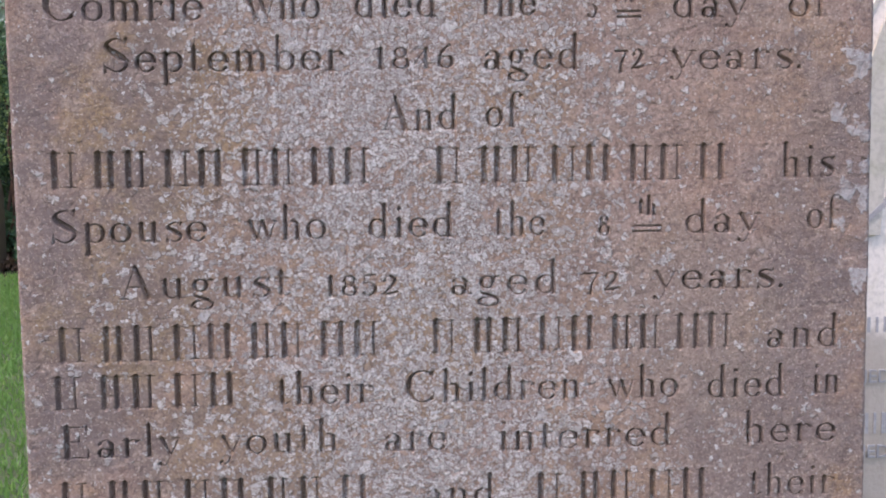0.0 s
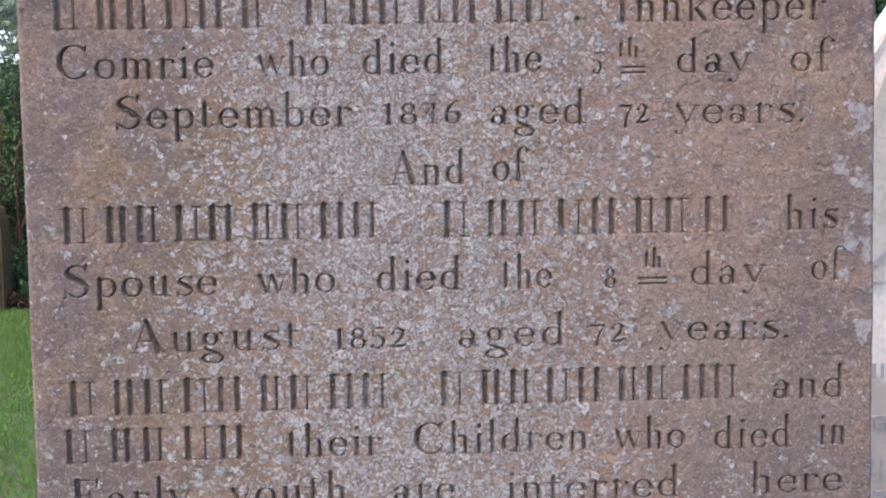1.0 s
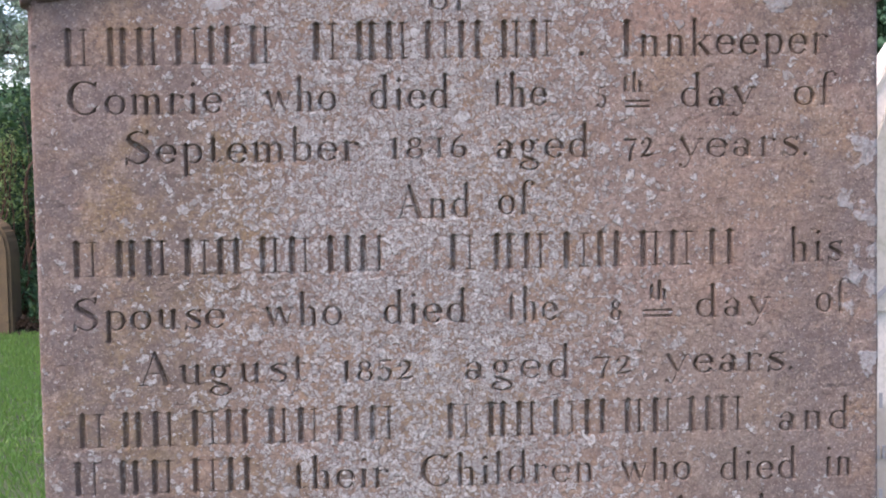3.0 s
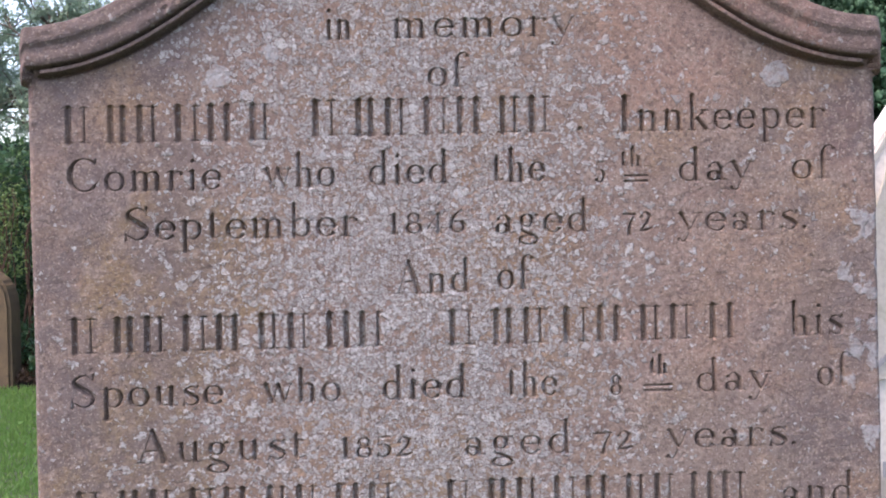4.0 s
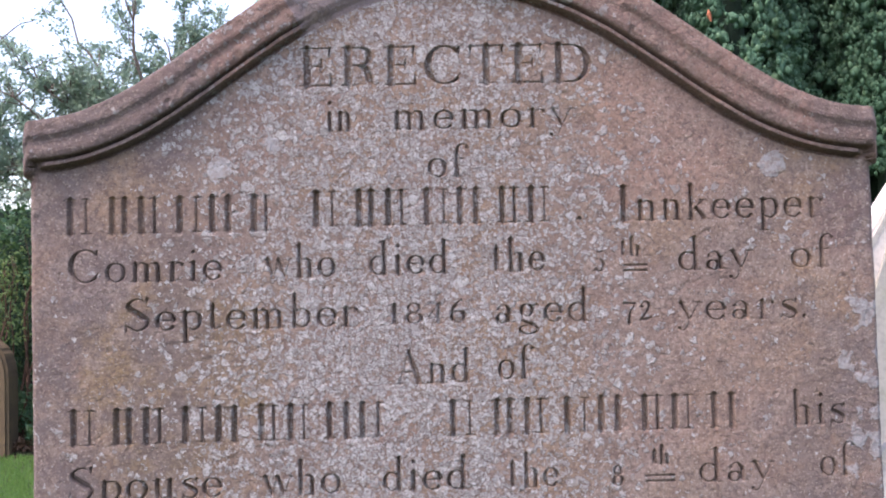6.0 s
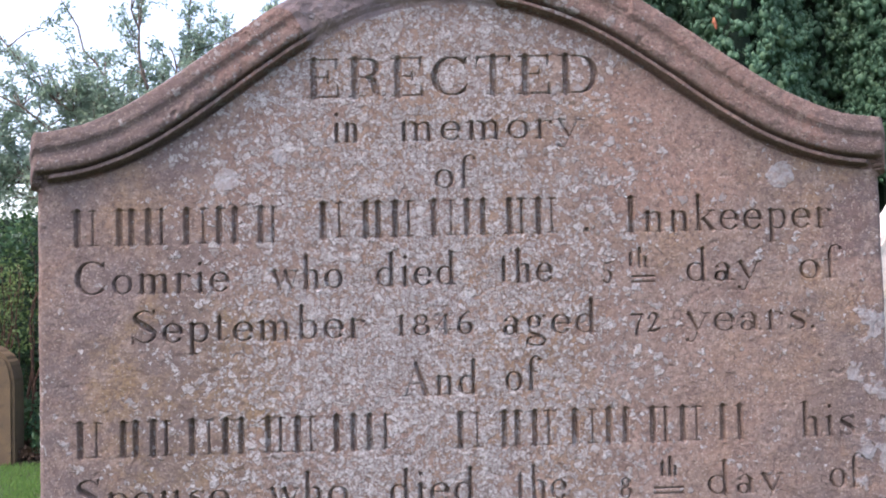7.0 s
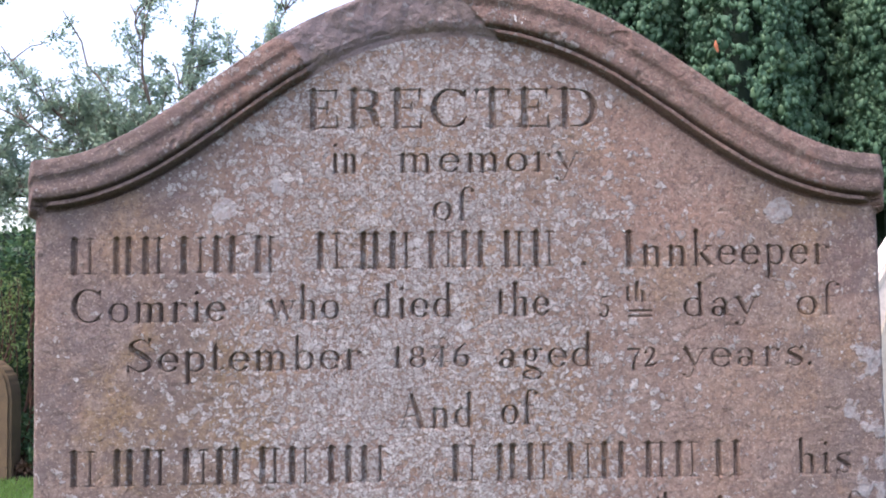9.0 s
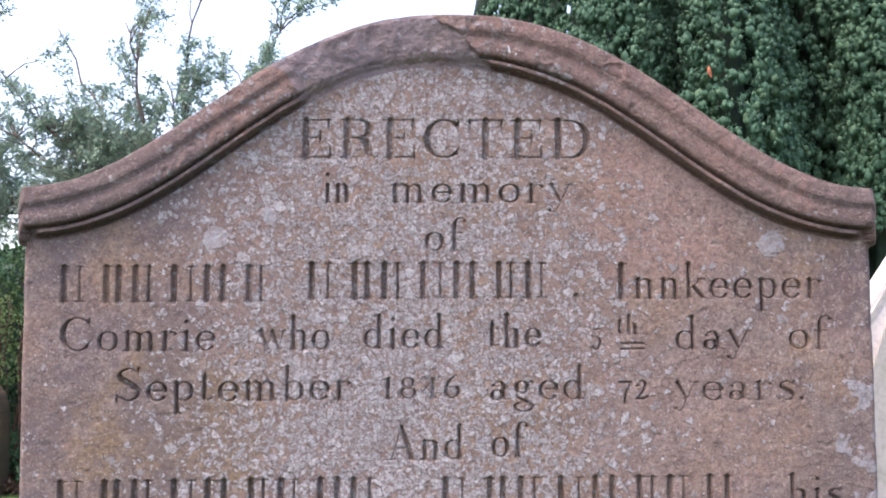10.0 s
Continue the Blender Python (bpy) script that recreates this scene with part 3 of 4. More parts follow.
def make_headstone():
    nx = 960
    share = np.concatenate([np.linspace(0, 0.90, 790), np.linspace(0.90, 1, 161)[1:]])      # finer rows through the moulding
    x1 = np.linspace(-HALF, HALF, nx + 1)
    top = crown(x1)
    low = np.linspace(Z0, ZF, 42)[:-1]
    Zg = np.empty((nx + 1, 41 + len(share)))
    Zg[:, :41] = low
    Zg[:, 41:] = ZF + (top[:, None] - ZF) * share[None, :]
    Xg = np.repeat(x1[:, None], Zg.shape[1], axis=1)
    slope = np.gradient(crown(x1, 0.0), x1)
    lean = 1 / np.sqrt(1 + np.clip(slope, -0.8, 0.8) ** 2)
    broad = 1 + 0.10 * step(-0.02, 0.10, x1) * (1 - 0.6 * step(0.24, 0.36, x1))                                          # the right-hand run is cut wider
    P = (np.minimum(crown(x1, 0.0) + 0.0006, top + 0.002)[:, None] - Zg) * (lean / broad)[:, None] * 1000              # millimetres in from the crown
    Q = P + (value_noise(Xg, Zg, 12, 8, 2) - 0.5) * 1.1
    # moulding: broad upper band, soft hollow, wide ovolo, fillet, quirk
    prof = np.interp(Q, [-2, 0, 1.5, 4.0, 9.0, 13.0, 15.5, 18.0, 20.5, 23.5, 28.0, 32.0, 34.8, 36.4, 37.3, 38.3, 39.3, 40.2, 43.2, 43.9, 44.9, 46.4, 47.6, 48.6],
                     [8, 10, 11.8, 12.8, 14.0, 14.8, 14.5, 13.0, 11.9, 12.1, 13.2, 13.5, 13.0, 12.0, 9.5, 2.5, 2.5, 9.2, 9.8, 8.8, -3.5, -5.5, -4.5, 0.0]) / 1000
    ends = HALF - np.abs(Xg)
    prof = np.where(Q > 38.0, prof * step(0.008, 0.017, ends), prof)
    # the stretch whose moulding has broken away
    edge_n = (value_noise(Xg, Zg, 40, 21, 3) - 0.5) * 0.045
    gone = step(-0.175, -0.135, Xg + edge_n + (P - 25) * -0.0006) * (1 - step(0.006, 0.0095, Xg + edge_n * 0.6 - (P - 25) * 0.0011))
    rough = value_noise(Xg, Zg, 55, 31, 4) - 0.5
    broken = np.interp(P, [-2, 0, 4, 12, 28, 36, 40, 44, 48], [7, 9, 11.0, 10.5, 8.0, 6.6, 4.5, 1.0, 0.0]) / 1000 + rough * 0.006 * (P < 48) * step(0, 6, P) * (1 - step(38, 48, P))
    prof = prof * (1 - gone) + broken * gone
    chips = step(0.70, 0.80, value_noise(Xg, Zg, 45, 61, 3)) * (P < 40) * 0.0018
    prof = prof - chips * step(0, 3, P)
    prof = prof + (value_noise(Xg, Zg, 70, 65, 4) - 0.5) * 0.0030 * (P < 46) * step(0, 3, P)
    # dressed but worn face
    face = (value_noise(Xg, Zg, 7, 41, 3) - 0.5) * 0.0030 + (value_noise(Xg, Zg, 60, 42, 4) - 0.5) * 0.0013 + (value_noise(Xg, Zg, 240, 43, 2) - 0.5) * 0.0006
    pits = step(0.80, 0.88, value_noise(Xg, Zg, 110, 44, 2)) * 0.0006
    out = prof + face - pits
    e = HALF - np.abs(Xg)
    wear = 0.003 + 0.005 * (value_noise(Xg * 0, Zg, 30, 51, 4) - 0.3)
    out = out - np.clip(1 - e / np.maximum(wear, 0.002), 0, 1) ** 2 * np.maximum(wear, 0.002) * 0.8
    # returns of the moulding at its two ends
    out = out - 0.012 * np.clip(1 - e / 0.010, 0, 1) ** 2 * (P < 38)
    # letters
    cut = np.zeros_like(out)
    owner = np.full(out.shape, -1, dtype=np.int16)
    line_of, k = [], -1
    for row, (cap, text) in enumerate(LINES):
        for item in text.split(";"):
            word, a, b, base = item.split()
            for fresh, stroke in word_strokes(word, float(a), float(b), float(base), cap):
                if fresh:
                    line_of.append((row, word[0] in "#="))
                    k += 1
                for (ax, az, aw), (bx, bz, bw) in zip(stroke[:-1], stroke[1:]):
                    m = max(aw, bw) + 0.002
                    i0 = max(0, int((min(ax, bx) - m + HALF) / (2 * HALF) * nx))
                    i1 = min(nx, int((max(ax, bx) + m + HALF) / (2 * HALF) * nx) + 1)
                    if i1 < i0:
                        continue
                    t0, t1 = top[i0:i1 + 1].min(), top[i0:i1 + 1].max()
                    j0 = 41 + max(0, int(np.searchsorted(share, (min(az, bz) - m - ZF) / (t1 - ZF))) - 2)
                    j1 = 41 + min(len(share) - 1, int(np.searchsorted(share, (max(az, bz) + m - ZF) / (t0 - ZF))) + 2)
                    if j1 <= j0:
                        continue
                    X, Z = Xg[i0:i1 + 1, j0:j1 + 1], Zg[i0:i1 + 1, j0:j1 + 1]
                    dx, dz = bx - ax, bz - az
                    t = np.clip(((X - ax) * dx + (Z - az) * dz) / (dx * dx + dz * dz + 1e-12), 0, 1)
                    d = aw + (bw - aw) * t - np.hypot(X - ax - dx * t, Z - az - dz * t)
                    c = cut[i0:i1 + 1, j0:j1 + 1]
                    hit = d > c
                    c[hit] = d[hit]
                    owner[i0:i1 + 1, j0:j1 + 1][d > -0.0004] = k
    worn = 0.78 + 0.22 * step(0.34, 0.58, value_noise(Xg, Zg, 16, 71, 3))
    depth = np.minimum(cut * 3.6 * cut / (cut + 0.00012), 0.0060) * worn
    out = out - depth
    overhang = np.sign(Xg) * 0.0065 * (1 - step(0.0, 0.05, ends)) * (1 - step(36.5, 39.5, P))                           # the moulding stands out past the shaft
    V = np.stack([Xg + overhang, -out, Zg], axis=-1)
    # normals of the whole sheet, so that its pieces meet without a seam
    du, dv = np.gradient(V, axis=0), np.gradient(V, axis=1)
    N = np.cross(du, dv)
    N /= np.linalg.norm(N, axis=-1, keepdims=True) + 1e-12
    idx = np.arange(V.shape[0] * V.shape[1]).reshape(V.shape[:2])
    F = np.stack([idx[:-1, :-1], idx[1:, :-1], idx[1:, 1:], idx[:-1, 1:]], axis=-1).reshape(-1, 4)
    flatcut, flatown, flatp = cut.ravel(), owner.ravel(), Q.ravel()
    fcut = flatcut[F].max(axis=1)
    fown = flatown[F].max(axis=1)
    fown[fcut < 0.0003] = -1
    fp = flatp[F].mean(axis=1)
    Vf, Nf = V.reshape(-1, 3), N.reshape(-1, 3)

    def piece(name, FS, mat, parent, label=""):
        used, inv = np.unique(FS.ravel(), return_inverse=True)
        link(name, array_mesh(name, Vf[used], inv.reshape(-1, 4), Nf[used]), mat, parent, label)

    stone = thing("headstone", "weathered red sandstone headstone with carved inscription and ogee top", "gravestone")
    piece("face", F[(fown < 0) & (fp > 48.9)], STONE, stone, "flat front of flaking red sandstone with grey lichen")
    fgone = gone.ravel()[F].mean(axis=1) > 0.45
    piece("broken_patch", F[(fown < 0) & (fp <= 48.9) & fgone], BROKEN, stone, "rough grey scar where the moulding broke off")
    piece("moulding", F[(fown < 0) & (fp <= 48.9) & ~fgone], MOULD, stone, "moulded ogee border, broken away near its crown")
    rows = []
    for cap, text in LINES:
        words = [w.split()[0] for w in text.split(";")]
        said = " ".join(w.strip("^") for w in words if w[0] not in "#=" and w != ".")
        bars = any(w[0] == "#" for w in words)
        line = new("inscription_line")
        line.parent = stone
        line["label"] = ("carved plain bars and the words " if bars else "carved words reading ") + said
        rows.append(line)
    order = np.argsort(fown, kind="stable")
    bounds = np.searchsorted(fown[order], np.arange(len(line_of) + 1))
    for k, (row, is_bar) in enumerate(line_of):
        mine = order[bounds[k]:bounds[k + 1]]
        if len(mine):
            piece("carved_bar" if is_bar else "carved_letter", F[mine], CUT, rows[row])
    # sides and back
    nb = 5
    rim = np.concatenate([V[0, :, :], V[1:, -1, :], V[-1, -2::-1, :]])
    yb = np.linspace(0, 1, nb + 1)
    S = np.repeat(rim[:, None, :], nb + 1, axis=1)
    S[:, :, 1] = rim[:, None, 1] + (DEEP - rim[:, None, 1]) * yb[None, :]
    S[:, 1:, 0] += (value_noise(S[:, 1:, 1], S[:, 1:, 2], 40, 81, 3) - 0.5) * 0.002
    si = np.arange(S.shape[0] * (nb + 1)).reshape(S.shape[:2])
    SF = np.stack([si[:-1, :-1], si[1:, :-1], si[1:, 1:], si[:-1, 1:]], axis=-1).reshape(-1, 4)
    link("side", array_mesh("side", S.reshape(-1, 3), SF), MOULD, stone)
    B = np.stack([np.stack([x1, np.full_like(x1, DEEP), np.full_like(x1, Z0)], -1), np.stack([x1, np.full_like(x1, DEEP), top], -1)], axis=1)
    bi = np.arange(B.shape[0] * 2).reshape(-1, 2)
    BF = np.stack([bi[:-1, 0], bi[:-1, 1], bi[1:, 1], bi[1:, 0]], axis=-1)
    link("back", array_mesh("back", B.reshape(-1, 3), BF, smooth=False), MOULD, stone)


make_headstone()


# ---------------------------------------------------------------- neighbouring gravestones
def slab_from_outline(outline, y0, y1, bevel=0.006):
    """A standing slab: outline of (x, z), from y0 back to y1, with softened edges."""
    bm = bmesh.new()
    front = [bm.verts.new((x, y0, z)) for x, z in outline]
    f = bm.faces.new(front)
    if f.normal.y > 0:
        f.normal_flip()
    ext = bmesh.ops.extrude_face_region(bm, geom=[f])
    for v in [g for g in ext["geom"] if isinstance(g, bmesh.types.BMVert)]:
        v.co.y = y1
    bmesh.ops.recalc_face_normals(bm, faces=bm.faces[:])
    if bevel:
        bmesh.ops.bevel(bm, geom=bm.edges[:], offset=bevel, segments=2, affect='EDGES', clamp_overlap=True)
    return bm


def gable(cx, half, shoulder, apex, foot, n=14, bow=0.0):
    right = []
    for k in range(n + 1):
        t = k / n
        right.append((cx + half * (1 - t), shoulder + (apex - shoulder) * (t + bow * math.sin(math.pi * t))))
    left = [(2 * cx - x, z) for x, z in right[-2::-1]]
    return [(cx + half, foot)] + right + left + [(cx - half, foot)]


def band(outline_a, outline_b, y0, y1):
    """A raised or sunk strip between two like outlines."""
    bm = bmesh.new()
    rows = []
    for pts, y in ((outline_a, y1), (outline_a, y0), (outline_b, y0), (outline_b, y1)):
        rows.append([bm.verts.new((x, y, z)) for x, z in pts])
    for a, b in zip(rows[:-1], rows[1:]):
        for k in range(len(a) - 1):
            bm.faces.new((a[k], a[k + 1], b[k + 1], b[k]))
    bmesh.ops.recalc_face_normals(bm, faces=bm.faces[:])
    return bm


def text_part(body, x, y, z, size, mat, parent, depth=0.0012):
    cu = bpy.data.curves.new("lettering", 'FONT')
    cu.body, cu.size, cu.extrude = body, size, depth
    cu.resolution_u = 3
    ob = new("lettering", cu)
    ob.matrix_world = pose(x, y, z, 90, 0, 0)
    bpy.context.view_layer.update()
    data = bpy.data.meshes.new_from_object(ob.evaluated_get(bpy.context.evaluated_depsgraph_get()))
    data.transform(ob.matrix_world)
    bpy.data.objects.remove(ob)
    return link("lettering", data, mat, parent)


def box(bm, x0, x1, y0, y1, z0, z1):
    v = [bm.verts.new((x, y, z)) for x in (x0, x1) for y in (y0, y1) for z in (z0, z1)]
    for q in ((0, 1, 3, 2), (4, 6, 7, 5), (0, 4, 5, 1), (2, 3, 7, 6), (0, 2, 6, 4), (1, 5, 7, 3)):
        bm.faces.new([v[k] for k in q])


def make_marble_stone():
    y = 0.30
    st = thing("marble_headstone", "white weathered marble gravestone with pointed top beside the red one", "gravestone")
    part("slab", slab_from_outline(gable(0.80, 0.36, 1.108, 1.63, -0.1), y, y + 0.06, 0.004), MARBLE, st)

    def both(points):
        """Left-hand points carried up and over to the other side."""
        return points + [(1.60 - x, z) for x, z in points[::-1]]

    part("outer_line", band(both([(0.478, 1.112), (0.512, 1.202), (0.600, 1.345), (0.795, 1.56)]), both([(0.483, 1.110), (0.517, 1.199), (0.604, 1.341), (0.797, 1.553)]),
                            y - 0.0015, y + 0.002), MARBLE_DULL, st, "thin grey carved line")
    part("arch_moulding", band(both([(0.497, 0.950), (0.503, 1.050), (0.514, 1.127), (0.540, 1.205), (0.600, 1.300), (0.797, 1.46)]),
                               both([(0.541, 0.950), (0.548, 1.050), (0.560, 1.120), (0.583, 1.190), (0.635, 1.270), (0.798, 1.40)]), y - 0.005, y + 0.002),
         MARBLE_DULL, st, "greenish stained pointed arch band")
    # Dark strip laid on the face; nothing is carved here.
    part("dark_line", band([(0.470, 0.908), (0.503, 0.942), (0.519, 0.968), (0.560, 1.005)], [(0.472, 0.902), (0.506, 0.937), (0.522, 0.962), (0.562, 0.998)],
                           y - 0.0065, y + 0.002), LEAD, st, "dark sloping line on the marble")
    for z in (0.766, 0.671):
        text_part("DIED", 0.507, y - 0.001, z, 0.024, LEAD, st)
    for z, high in ((0.829, 0.019), (0.702, 0.026)):
        x = 0.505
        for k in range(14):
            w = (0.003, 0.007, 0.004)[k % 3]
            bm = bmesh.new()
            box(bm, x, x + w, y - 0.0015, y + 0.002, z, z + high)
            bmesh.ops.recalc_face_normals(bm, faces=bm.faces[:])
            part("letter_bar", bm, LEAD, st)
            x += w + 0.007


def make_buff_stone():
    cx, half, y = -3.53, 0.36, 8.35
    pts = [(cx + half, -0.1), (cx + half, 0.66)]
    for k in range(1, 12):
        a = math.pi * k / 12
        pts.append((cx + half * math.cos(a) * (1.0 if k not in (1, 11) else 0.98), 0.66 + 0.33 * math.sin(a) ** 0.8))
    pts += [(cx - half, 0.66), (cx - half, -0.1)]
    st = thing("round_headstone", "buff sandstone gravestone with a rounded top by the hedge", "gravestone")
    part("slab", slab_from_outline(pts, y, y + 0.28, 0.025), BUFF, st)


make_marble_stone()
make_buff_stone()


# ---------------------------------------------------------------- plants
rng = np.random.default_rng(7)


def unit(v):
    return v / (np.linalg.norm(v, axis=-1, keepdims=True) + 1e-9)


def leaves(centres, ways, length, width, bend=0.25, facing=None):
    """Pointed leaves as bent quads: base at each centre, reaching along each way."""
    n = len(centres)
    side = unit(np.cross(ways, rng.normal(size=(n, 3)) if facing is None else facing))
    up = np.cross(side, ways)
    L = (length * rng.uniform(0.7, 1.25, n))[:, None]
    W = (width * rng.uniform(0.75, 1.2, n))[:, None]
    a = centres
    b = centres + ways * L * 0.5 + side * W * 0.5 + up * L * bend * 0.5
    c = centres + ways * L
    d = centres + ways * L * 0.5 - side * W * 0.5 + up * L * bend * 0.5
    V = np.stack([a, b, c, d], axis=1).reshape(-1, 3)
    return V, np.arange(4 * n).reshape(-1, 4)


def tube(bm, pts, radii, sides=7):
    rings = []
    for k, p in enumerate(pts):
        d = (Vector(pts[min(k + 1, len(pts) - 1)]) - Vector(pts[max(k - 1, 0)])).normalized()
        u = d.orthogonal().normalized()
        w = d.cross(u)
        rings.append([bm.verts.new(Vector(p) + (u * math.cos(a) + w * math.sin(a)) * radii[k]) for a in (2 * math.pi * i / sides for i in range(sides))])
    for r, q in zip(rings[:-1], rings[1:]):
        for i in range(sides):
            bm.faces.new((r[i], r[(i + 1) % sides], q[(i + 1) % sides], q[i]))
    bm.faces.new(rings[-1])


def limb_points(a, b, n, sway):
    a, b = np.array(a, float), np.array(b, float)
    t = np.linspace(0, 1, n)[:, None]
    wob = np.cumsum(rng.normal(size=(n, 3)) * sway, axis=0)
    wob -= wob[0] + (wob[-1] - wob[0]) * t
    return a + (b - a) * t + wob + np.array([0, 0, 1]) * (np.sin(t * np.pi) * 0.06)


def make_tree(base, fork, tips, name_label, twigs=14, leaf_n=62, thick=0.10, leaf=0.046):
    """A tree of one trunk, limbs to the tips, twigs along them and leaves on the twigs."""
    tr = thing("tree", name_label, "tree")
    bm = bmesh.new()
    pts = limb_points(base, fork, 8, 0.02)
    tube(bm, pts, np.linspace(thick, thick * 0.62, 8), 10)
    part("trunk", bm, BARK, tr, smooth=True)
    C, D = [], []
    for tip, dense in tips:
        bm = bmesh.new()
        n = 14
        pts = limb_points(fork, tip, n, 0.035)
        tube(bm, pts, np.linspace(thick * 0.30, 0.007, n), 6)
        main = unit(np.array(tip, float) - np.array(fork, float))
        for k in range(int(twigs * dense) + 2):
            s = rng.uniform(0.22, 1.0)
            p = pts[int(s * (n - 1))]
            way = unit(main * 0.75 + rng.normal(size=3) * np.array([0.85, 0.75, 0.42]) + np.array([0, 0, 0.05]))
            ln = rng.uniform(0.35, 0.85) * (1.15 - 0.4 * s)
            tp = limb_points(p, p + way * ln, 7, 0.02)
            tube(bm, tp, np.linspace(0.010, 0.003, 7), 4)
            for q in range(3):
                p2 = tp[rng.integers(2, 7)]
                way2 = unit(way + rng.normal(size=3) * np.array([0.8, 0.8, 0.45]))
                t2 = limb_points(p2, p2 + way2 * rng.uniform(0.12, 0.34), 5, 0.012)
                tube(bm, t2, np.linspace(0.005, 0.002, 5), 3)
                m = int(leaf_n * rng.uniform(0.5, 1.1))
                at = t2[rng.integers(0, 5, m)] + rng.normal(size=(m, 3)) * 0.028
                C.append(at), D.append(unit(way2 + rng.normal(size=(m, 3)) * 0.9 + np.array([0, 0, -0.25])))
            m = leaf_n // 2
            C.append(tp[rng.integers(2, 7, m)] + rng.normal(size=(m, 3)) * 0.025)
            D.append(unit(way + rng.normal(size=(m, 3)) * 0.9))
        part("limb", bm, BARK, tr, smooth=True)
    V, F = leaves(np.concatenate(C), np.concatenate(D), leaf, leaf * 0.55)
    crown_ob = link("crown", array_mesh("crown", V, F, smooth=False), TREE_LEAF, tr, "small sparse green leaves, sky showing through")
    crown_ob["kind"] = "stuff"


make_tree((-2.45, 11.0, -0.1), (-2.35, 11.0, 2.1),
          [((-2.02, 11.0, 5.3), 1.2), ((-4.15, 10.9, 4.15), 1.2), ((-3.60, 11.2, 4.60), 0.45), ((-1.10, 11.0, 4.75), 1.2), ((-2.75, 10.6, 4.5), 0.7),
           ((-3.6, 10.8, 3.0), 1.2), ((-3.1, 11.3, 3.5), 1.2), ((-1.6, 10.8, 3.9), 1.1), ((-4.4, 11.4, 2.9), 1.1), ((-2.4, 11.0, 4.0), 1.0), ((-3.3, 11.0, 3.35), 1.5), ((-2.9, 10.8, 3.2), 1.5), ((-4.3, 10.9, 3.55), 0.8), ((-3.75, 11.0, 2.7), 0.7), ((-4.1, 11.2, 2.45), 0.9)],
          "slender deciduous tree with sparse small green leaves behind the hedge")
make_tree((-5.3, 11.8, -0.1), (-5.2, 11.8, 1.9),
          [((-4.5, 11.6, 4.8), 1.1), ((-6.4, 11.6, 4.6), 1.2), ((-4.0, 11.4, 3.6), 1.0), ((-4.1, 11.6, 2.7), 1.3), ((-5.3, 11.2, 4.9), 1.2), ((-4.6, 11.3, 3.2), 1.0)],
          "slender green-leaved tree growing out of the hedge")


def make_hedge():
    hd = thing("hedge", "dense green hedge with bare brown stems at its foot", "hedge", kind="stuff")
    bm = bmesh.new()
    for k in range(46):
        x = -8.5 + k * 0.21 + rng.uniform(-0.07, 0.07)
        y = 9.2 + rng.uniform(-0.25, 0.5)
        pts = limb_points((x, y, -0.05), (x + rng.normal() * 0.2, y + rng.normal() * 0.2, 1.5), 7, 0.075)
        tube(bm, pts, np.linspace(0.020, 0.007, 7), 6)
    part("underwood", bm, YEW_BARK, hd, smooth=True)
    n = 46000
    x = rng.uniform(-9.0, 1.4, n)
    z = 0.12 + (rng.beta(1.3, 1.1, n)) * (2.0 + 0.5 * value_noise(x, x * 0, 1.6, 3, 3))
    lump = value_noise(x, z, 2.6, 12, 3)
    y = 9.75 - (0.95 * lump + 0.15) * np.sin(np.clip((z + 0.15) / 2.75, 0, 1) * np.pi) ** 0.6 + rng.exponential(0.10, n)
    keep = value_noise(x, z, 3.1, 15, 2) > 0.30 - 0.25 * (z > 0.8) + 0.35 * (z > 2.1)
    C = np.stack([x, y, z], -1)[keep]
    D = unit(np.array([0, -0.6, 0.1]) + rng.normal(size=C.shape) * 0.75)
    V, F = leaves(C, D, 0.060, 0.036)
    link("foliage", array_mesh("foliage", V, F, smooth=False), HEDGE_LEAF, hd)
    # Added dark sheet behind the leaves, standing for the shade within the hedge.
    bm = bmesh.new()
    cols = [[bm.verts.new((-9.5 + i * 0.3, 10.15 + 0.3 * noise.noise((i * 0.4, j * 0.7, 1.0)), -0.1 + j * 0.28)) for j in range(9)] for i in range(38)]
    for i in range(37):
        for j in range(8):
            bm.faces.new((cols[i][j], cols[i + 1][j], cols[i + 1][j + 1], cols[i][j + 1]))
    part("shade_filler", bm, SHADE_CORE, hd, smooth=True)


make_hedge()


def make_border():
    bm = bmesh.new()
    xs = np.linspace(-9.5, 1.5, 60)
    rows = []
    for j, y in enumerate((8.30, 8.45, 8.7, 9.2, 10.4)):
        rows.append([bm.verts.new((x, y + (0.18 * noise.noise((x * 1.3, 0, j)) if j == 0 else 0), (-0.02, 0.03, 0.05, 0.07, 0.08)[j] + 0.02 * noise.noise((x * 3, y * 3, 0)))) for x in xs])
    for a, b in zip(rows[:-1], rows[1:]):
        for k in range(len(xs) - 1):
            bm.faces.new((a[k], a[k + 1], b[k + 1], b[k]))
    ob = part("soil_border", bm, SOIL, smooth=True)
    tagged(ob, "strip of bare brown soil and leaf litter under the hedge", "soil", kind="structure")


make_border()


